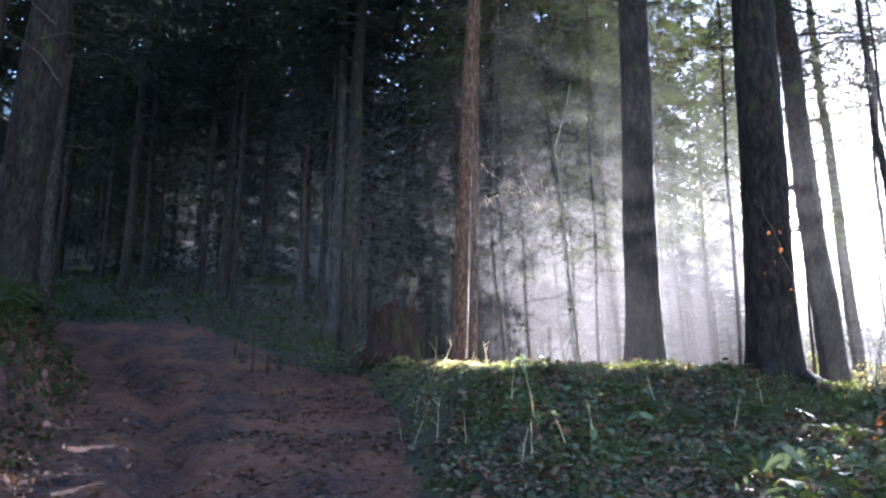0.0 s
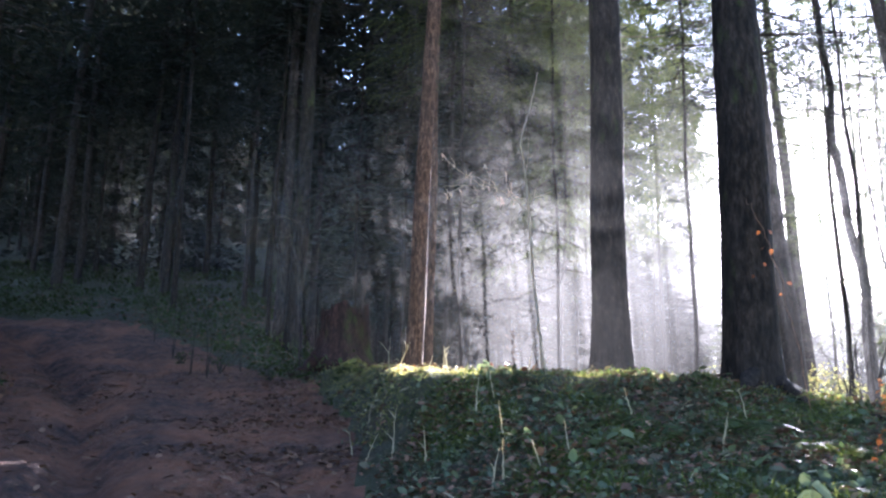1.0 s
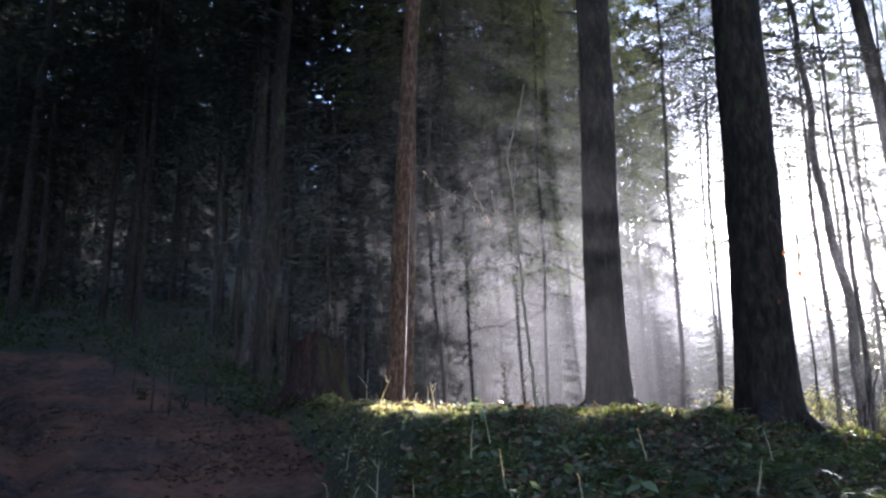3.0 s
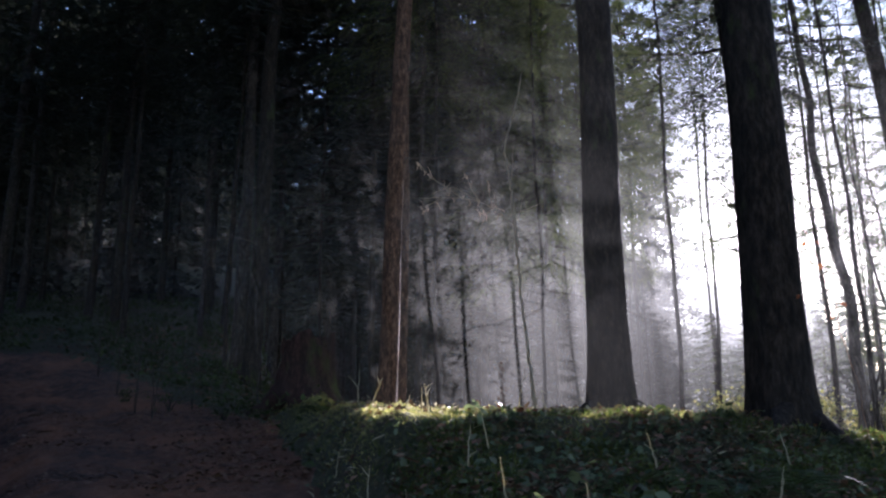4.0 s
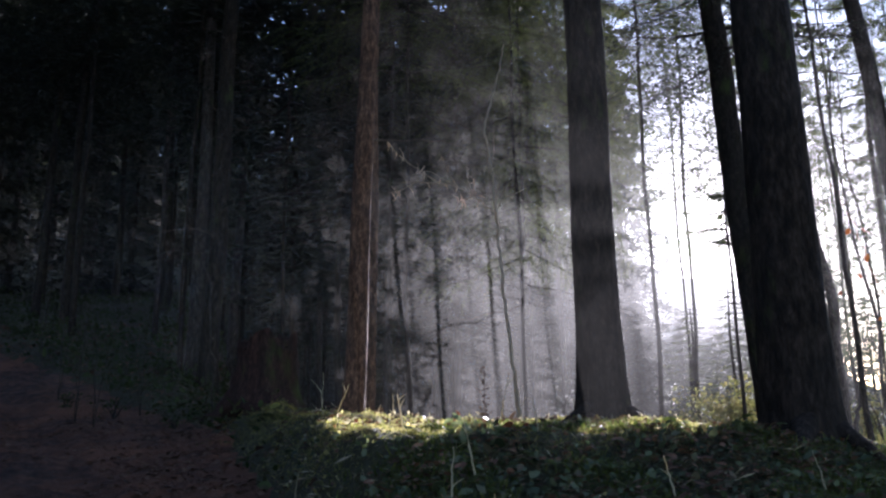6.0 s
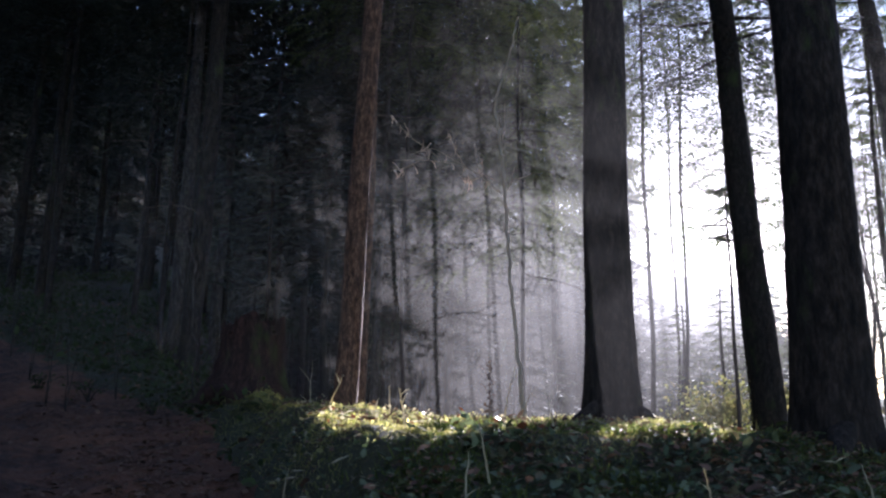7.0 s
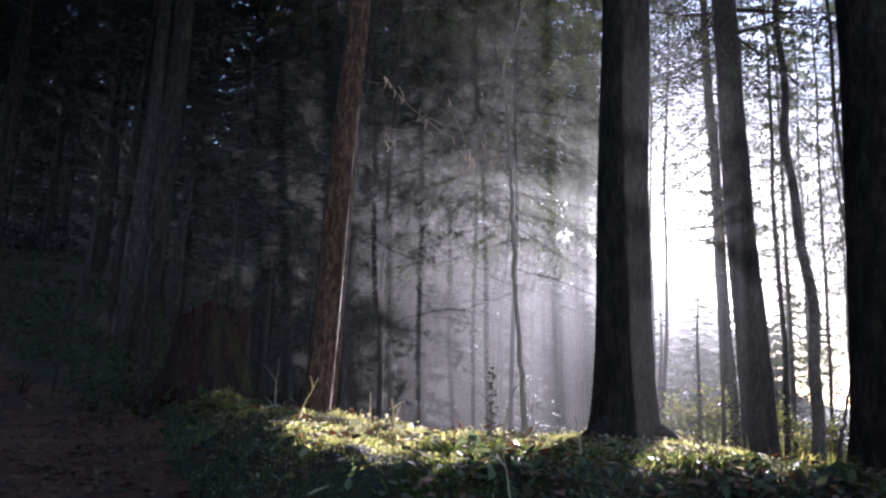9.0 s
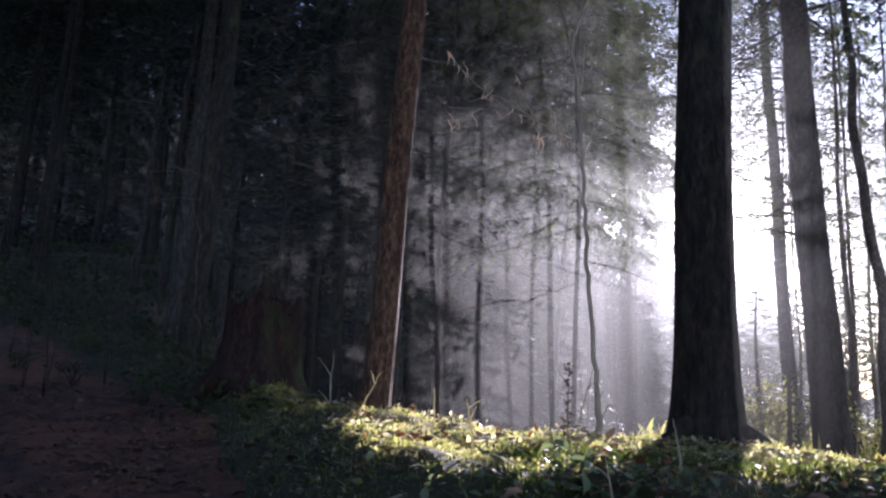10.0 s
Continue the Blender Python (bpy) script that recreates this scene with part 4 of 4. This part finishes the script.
def leafy_plant(x, y, tall, leaves, size, mat, label, seed, lean=0.15, name="woodland_plant", category="plant", group="", flat=0.35):
    """A thin stem with leaves on short stalks, larger below."""
    g = np.random.default_rng(seed)
    ob = new(name)
    ob.matrix_basis = Matrix.Translation(on_ground(x, y, 0.02))
    tagged(ob, label, category, group)
    d = g.normal(0, lean, 2)
    pts = np.array([(0, 0, 0), (d[0] * 0.3 * tall, d[1] * 0.3 * tall, 0.5 * tall), (d[0] * tall, d[1] * tall, tall)])
    v, f = twig(pts, 0.005, 5, 0.05, seed, 10)
    part("stem", mesh_of("plant_stem", v, f, mat), ob)
    fine_v, fine_f = LEAF_V.copy(), LEAF_F
    for k in range(leaves):
        s = 0.3 + 0.7 * (k + g.uniform(0, 0.6)) / leaves
        p = np.array([np.interp(s, [0, 0.5, 1], pts[:, c]) for c in range(3)])
        a = k * 2.4 + g.uniform(-0.4, 0.4)
        m = Matrix.Translation(p) @ Euler((g.normal(-0.1, flat), g.normal(0, flat), a)).to_matrix().to_4x4() @ Matrix.Diagonal((*(size * g.uniform(0.7, 1.2) * np.array([1.25, 1, 1])), 1))
        part("leaf", mesh_of("plant_leaf", fine_v, fine_f, mat), ob, m=m)
    return ob


PALE = "small plant with pale green sunlit leaves on the bank"
leafy_plant(0.8, 7.95, 0.2, 7, 0.11, FRESH, PALE, 1, 0.1, group="pale plants on the bank")
leafy_plant(0.8, 8.35, 0.18, 6, 0.09, FRESH, PALE, 2, 0.1, group="pale plants on the bank")
leafy_plant(1.21, 6.85, 0.22, 6, 0.11, FRESH, PALE, 3, group="pale plants on the bank")
leafy_plant(0.88, 6.35, 0.14, 5, 0.1, FRESH, PALE, 4, group="pale plants on the bank")
leafy_plant(1.55, 6.35, 0.2, 9, 0.11, FRESH, PALE, 5, group="pale plants on the bank")
leafy_plant(1.35, 6.3, 0.16, 7, 0.1, FRESH, PALE, 6, group="pale plants on the bank")
leafy_plant(1.05, 5.6, 0.15, 6, 0.1, FRESH, PALE, 7, group="pale plants on the bank")
leafy_plant(1.72, 4.05, 0.55, 8, 0.17, FRESH, "bramble shoot with large grey-green leaves near the track", 8, 0.06, flat=0.5)
leafy_plant(1.9, 4.15, 0.35, 9, 0.13, FERN, "low bramble with serrated leaves near the track", 9, 0.2)
leafy_plant(2.2, 4.4, 0.4, 9, 0.12, FERN, "low bramble with serrated leaves near the track", 10, 0.25)
for k in range(26):
    g = np.random.default_rng(300 + k)
    x, y = g.uniform(0.0, 3.6), g.uniform(4.5, 8.6)
    leafy_plant(x, y, g.uniform(0.08, 0.2), int(g.integers(4, 8)), g.uniform(0.06, 0.1), (FERN, IVY, FRESH)[k % 3], "low green woodland plant on the bank", 300 + k, 0.2, group="low plants on the bank")
for x, y, tall, forks, seed in ((0.62, 7.3, 0.34, 1, 1), (-0.05, 7.5, 0.42, 2, 2), (-0.28, 7.7, 0.26, 2, 3), (-0.4, 7.9, 0.25, 1, 4), (0.75, 6.6, 0.3, 0, 5), (0.55, 5.7, 0.28, 1, 6), (0.63, 5.75, 0.3, 0, 7), (0.9, 5.9, 0.22, 0, 8), (0.48, 8.6, 0.3, 2, 9), (0.82, 7.6, 0.4, 1, 10), (-0.12, 12.2, 0.75, 3, 11), (0.55, 10.3, 0.3, 1, 12), (0.0, 10.2, 0.34, 1, 13), (1.55, 10.2, 0.5, 1, 14), (1.9, 7.2, 0.3, 1, 15), (1.15, 6.2, 0.26, 1, 16), (2.3, 6.4, 0.3, 2, 17), (0.2, 6.9, 0.3, 1, 18), (1.4, 8.3, 0.26, 0, 19), (2.9, 7.3, 0.3, 1, 20), (-0.3, 9.0, 0.26, 0, 23), (0.3, 9.3, 0.22, 0, 24)):
    bare_stem(x, y, tall, forks, "dry straw-coloured stem standing in the moss", seed)
mull = bare_stem(1.28, 9.6, 0.5, 2, "dead brown flower stalk with seed heads", 21, LITTER, 0.008, 0.04, "flower_stalk", "stalk", "")
g = np.random.default_rng(22)
v, f = scatter(LEAF_V, LEAF_F, np.stack([g.normal(0, 0.015, 70), g.normal(0, 0.015, 70), g.uniform(0.12, 0.5, 70)], 1), frames_of(np.zeros((70, 3)), g.uniform(0, 6.28, 70), g.uniform(0, 1.2, 70), g.normal(0, 0.4, 70), g.uniform(0.02, 0.045, 70)))
tagged(part("seed_heads", mesh_of("seed_heads", v, f, LITTER, False), mull), kind="stuff")

# a thin twig with a few orange leaves hangs before the thick spruce
twig_thing = new("hanging_twig")
twig_thing.matrix_basis = Matrix.Translation((2.84, 6.7, 2.2))
tagged(twig_thing, "thin bramble cane with a few orange leaves", "cane")
cane = np.array([(0.35, 0.1, -0.52), (0.24, 0.05, 0.1), (0.12, 0.0, 0.5), (0.02, -0.02, 0.8), (-0.08, -0.05, 1.05), (-0.14, -0.06, 1.12)])
v, f = twig(cane, 0.0035, 5, 0.06, 71, 22)
part("stem", mesh_of("cane", v, f, LITTER), twig_thing)
g = np.random.default_rng(72)
for k in range(9):
    p = cane[3] + g.normal(0, 1, 3) * (0.05, 0.04, 0.12) if k < 6 else cane[2] + g.normal(0, 0.08, 3)
    part("leaf", mesh_of("cane_leaf", LEAF_V * (1.2, 1, 1), LEAF_F, ORANGE if k % 3 == 0 else RUSSET), twig_thing, m=Matrix.Translation(p) @ Euler(g.uniform(-1.4, 1.4, 3)).to_matrix().to_4x4() @ Matrix.Diagonal((*(g.uniform(0.03, 0.05),) * 3, 1)))

# twigs with the last autumn leaves
for x, y, tall, n, seed, mat in ((3.75, 6.6, 0.65, 14, 31, ORANGE), (4.1, 6.9, 0.5, 12, 32, ORANGE), (3.3, 6.2, 0.3, 8, 33, ORANGE), (6.6, 9.6, 1.3, 14, 34, ORANGE)):
    leafy_plant(x, y, tall, n, 0.05, mat, "thin shoot holding its last orange leaves", seed, 0.35, "shoot", "shoot", "autumn shoots", 0.6)


# ---- ferns and shrubs ----
def frond_mesh(length, seed, mat):
    g = np.random.default_rng(seed)
    s = np.linspace(0, 1, 16)
    axis = np.stack([0 * s, length * s * (1 - 0.15 * s), length * (0.75 * s - 0.85 * s ** 2)], 1)
    tris = []
    for i in range(2, 15):
        w = length * 0.27 * math.sin(math.pi * (0.12 + 0.88 * s[i])) + 0.01
        d = axis[i] - axis[i - 1]
        for sg in (-1, 1):
            a, b = axis[i], axis[i] + d * 0.75
            tip = axis[i] + np.array([sg * w, 0.35 * w, -0.18 * w]) + g.normal(0, 0.008, 3)
            m1 = a + (tip - a) * 0.5 + d * 0.55
            tris += [(a, m1, b), (a, tip, m1)]
    v = np.array(tris).reshape(-1, 3)
    return mesh_of("frond", v, np.arange(len(v)).reshape(-1, 3), mat, False)


FRONDS = [frond_mesh(L, 70 + i, FERN) for i, L in enumerate((0.3, 0.42, 0.55))]


def fern(x, y, fronds, seed, label="green fern arching over the cut bank", group="ferns"):
    g = np.random.default_rng(seed)
    ob = new("fern")
    ob.matrix_basis = Matrix.Translation(on_ground(x, y, 0.02))
    tagged(ob, label, "fern", group)
    for k in range(fronds):
        part("frond", FRONDS[int(g.integers(0, 3))], ob, m=Euler((g.uniform(-0.1, 0.35), g.uniform(-0.2, 0.2), k * 6.28 / fronds + g.uniform(-0.3, 0.3))).to_matrix().to_4x4())
    return ob


g = np.random.default_rng(81)
for k in range(24):
    y = g.uniform(5.5, 12.5)
    fern(float(edge_left(y)) - g.uniform(0.95, 2.2), y, int(g.integers(6, 10)), 400 + k)
for k, (x, y) in enumerate(((1.7, 7.0), (2.1, 6.6), (2.7, 6.9), (-0.5, 12.0), (3.2, 6.4))):
    fern(x, y, 6, 430 + k, "small fern growing out of the mossy bank", "ferns on the bank")


FRONDS = [frond_mesh(L, 90 + i, FERN) for i, L in enumerate((0.5, 0.6, 0.72))]
for k, (x, y) in enumerate(((-4.9, 8.3), (-5.2, 9.0), (-5.5, 9.7), (-5.8, 10.4), (-6.0, 10.9), (-4.7, 7.7))):
    fern(x, y, 9, 460 + k, "large green fern hanging over the cut earth bank")


def shrub(x, y, tall, wide, stems, leaves, mat, label, seed, size=0.06, name="shrub"):
    g = np.random.default_rng(seed)
    ob = new(name)
    ob.matrix_basis = Matrix.Translation(on_ground(x, y, 0.03))
    tagged(ob, label, "shrub")
    ends = []
    for k in range(stems):
        e = np.array([g.normal(0, wide), g.normal(0, wide), tall * g.uniform(0.6, 1.0)])
        pts = [(0, 0, 0), e * (0.3, 0.3, 0.55), e]
        v, f = twig(pts, 0.012 if leaves else 0.007, 5, 0.06, seed + k, 12)
        part("stem", mesh_of("shrub_stem", v, f, GREY_BARK), ob)
        ends += [np.array(pts[1]) + (e - np.array(pts[1])) * u for u in g.uniform(0, 1, leaves // stems)]
    if leaves:
        p = np.array(ends) + g.normal(0, 0.12 * wide + 0.05, (len(ends), 3))
        v, f = scatter(LEAF_V, LEAF_F, p, frames_of(p, g.uniform(0, 6.28, len(p)), g.normal(0, 0.6, len(p)), g.normal(0, 0.6, len(p)), size * g.uniform(0.6, 1.3, len(p))))
        tagged(part("leaves", mesh_of("shrub_leaves", v, f, mat, False), ob), kind="stuff")
    return ob


shrub(10.1, 21.5, 2.0, 0.9, 14, 1800, YELLOW, "yellowing bush glowing in the misty light", 501, 0.1)
shrub(8.4, 20.5, 1.2, 0.7, 10, 1000, YELLOW, "low yellowing bush in the misty light", 502, 0.09)
shrub(13.2, 22.5, 1.8, 0.9, 12, 1500, YELLOW, "yellow-green bush beyond the bank", 503, 0.1)
shrub(15.5, 24.5, 1.6, 1.0, 12, 1500, FERN, "green bush beyond the bank", 504, 0.1)
for k, (x, y, tall) in enumerate(((5.3, 9.9, 1.5), (5.9, 10.6, 1.9), (6.6, 11.2, 1.4))):
    shrub(x, y, tall, 0.4, 5, 0, FERN, "bare dark forked shoots beyond the bank", 530 + k)
for k, (x, y, tall) in enumerate(((-3.4, 14.2, 2.2), (-3.0, 13.6, 1.8), (-4.2, 16.0, 2.6), (-2.7, 14.8, 1.5), (-5.0, 17.5, 2.4))):
    shrub(x, y, tall, 0.18, 3, 0, FERN, "bare thin shoots beside the track", 510 + k)
for k, (x, y) in enumerate(((-2.0, 13.6), (-1.7, 13.9), (-3.0, 14.6), (-3.9, 15.4), (-1.5, 14.2))):
    shrub(x, y, 0.3, 0.14, 6, 60, FERN, "low leafy plants at the track's edge", 520 + k, 0.06)

# an old leaning pole and a mossy fallen branch
for (a, b, r, label, mat) in (((10.1, 17.4), (11.0, 17.9, 2.0), 0.07, "broken dead trunk leaning beyond the bank", SPRUCE_BARK), ((4.0, 8.0), (5.4, 7.4, 0.0), 0.06, "mossy fallen branch lying on the bank", MOSSY_BARK)):
    p0 = np.array(on_ground(*a)) - (0, 0, 0.05)
    p1 = np.array(on_ground(*b[:2])) + (0, 0, b[2] + 0.03)
    v, f = twig([p0, (p0 + p1) / 2 + (0, 0, 0.05), p1], r, 10, 0.08, 61, 20)
    tagged(part("fallen_branch", mesh_of("fallen_branch", v, f, mat)), label, "branch")
# pale dead branches of the massive spruce, bending down over the bank
for k, pts in enumerate(([(-5.75, 11.1, 6.2), (-6.05, 10.9, 6.65), (-6.45, 10.8, 6.9), (-6.9, 10.7, 6.95)], [(-6.1, 11.0, 6.93), (-5.7, 10.9, 6.98), (-5.14, 10.8, 6.8)], [(-5.95, 11.1, 7.2), (-6.3, 10.9, 7.5), (-6.7, 10.8, 7.65)])):
    v, f = twig(pts, 0.014, 6, 0.06, 70 + k, 18)
    tagged(part("dead_bough", mesh_of("dead_bough", v, f, DEAD_WOOD)), "pale dead bough jutting from the massive spruce", "branch")
# the long arching dead twig beside the grey spruces
v, f = twig([on_ground(-1.6, 14.0), (-1.66, 14.0, 3.2), (-1.75, 14.0, 4.1), (-2.04, 14.0, 5.05), (-2.37, 14.0, 5.4), (-2.9, 14.0, 5.66)], 0.014, 6, 0.06, 63, 28)
tagged(part("bare_shoot", mesh_of("bare_shoot", v, f, GREY_BARK)), "long bare shoot bending beside the spruces", "shoot")
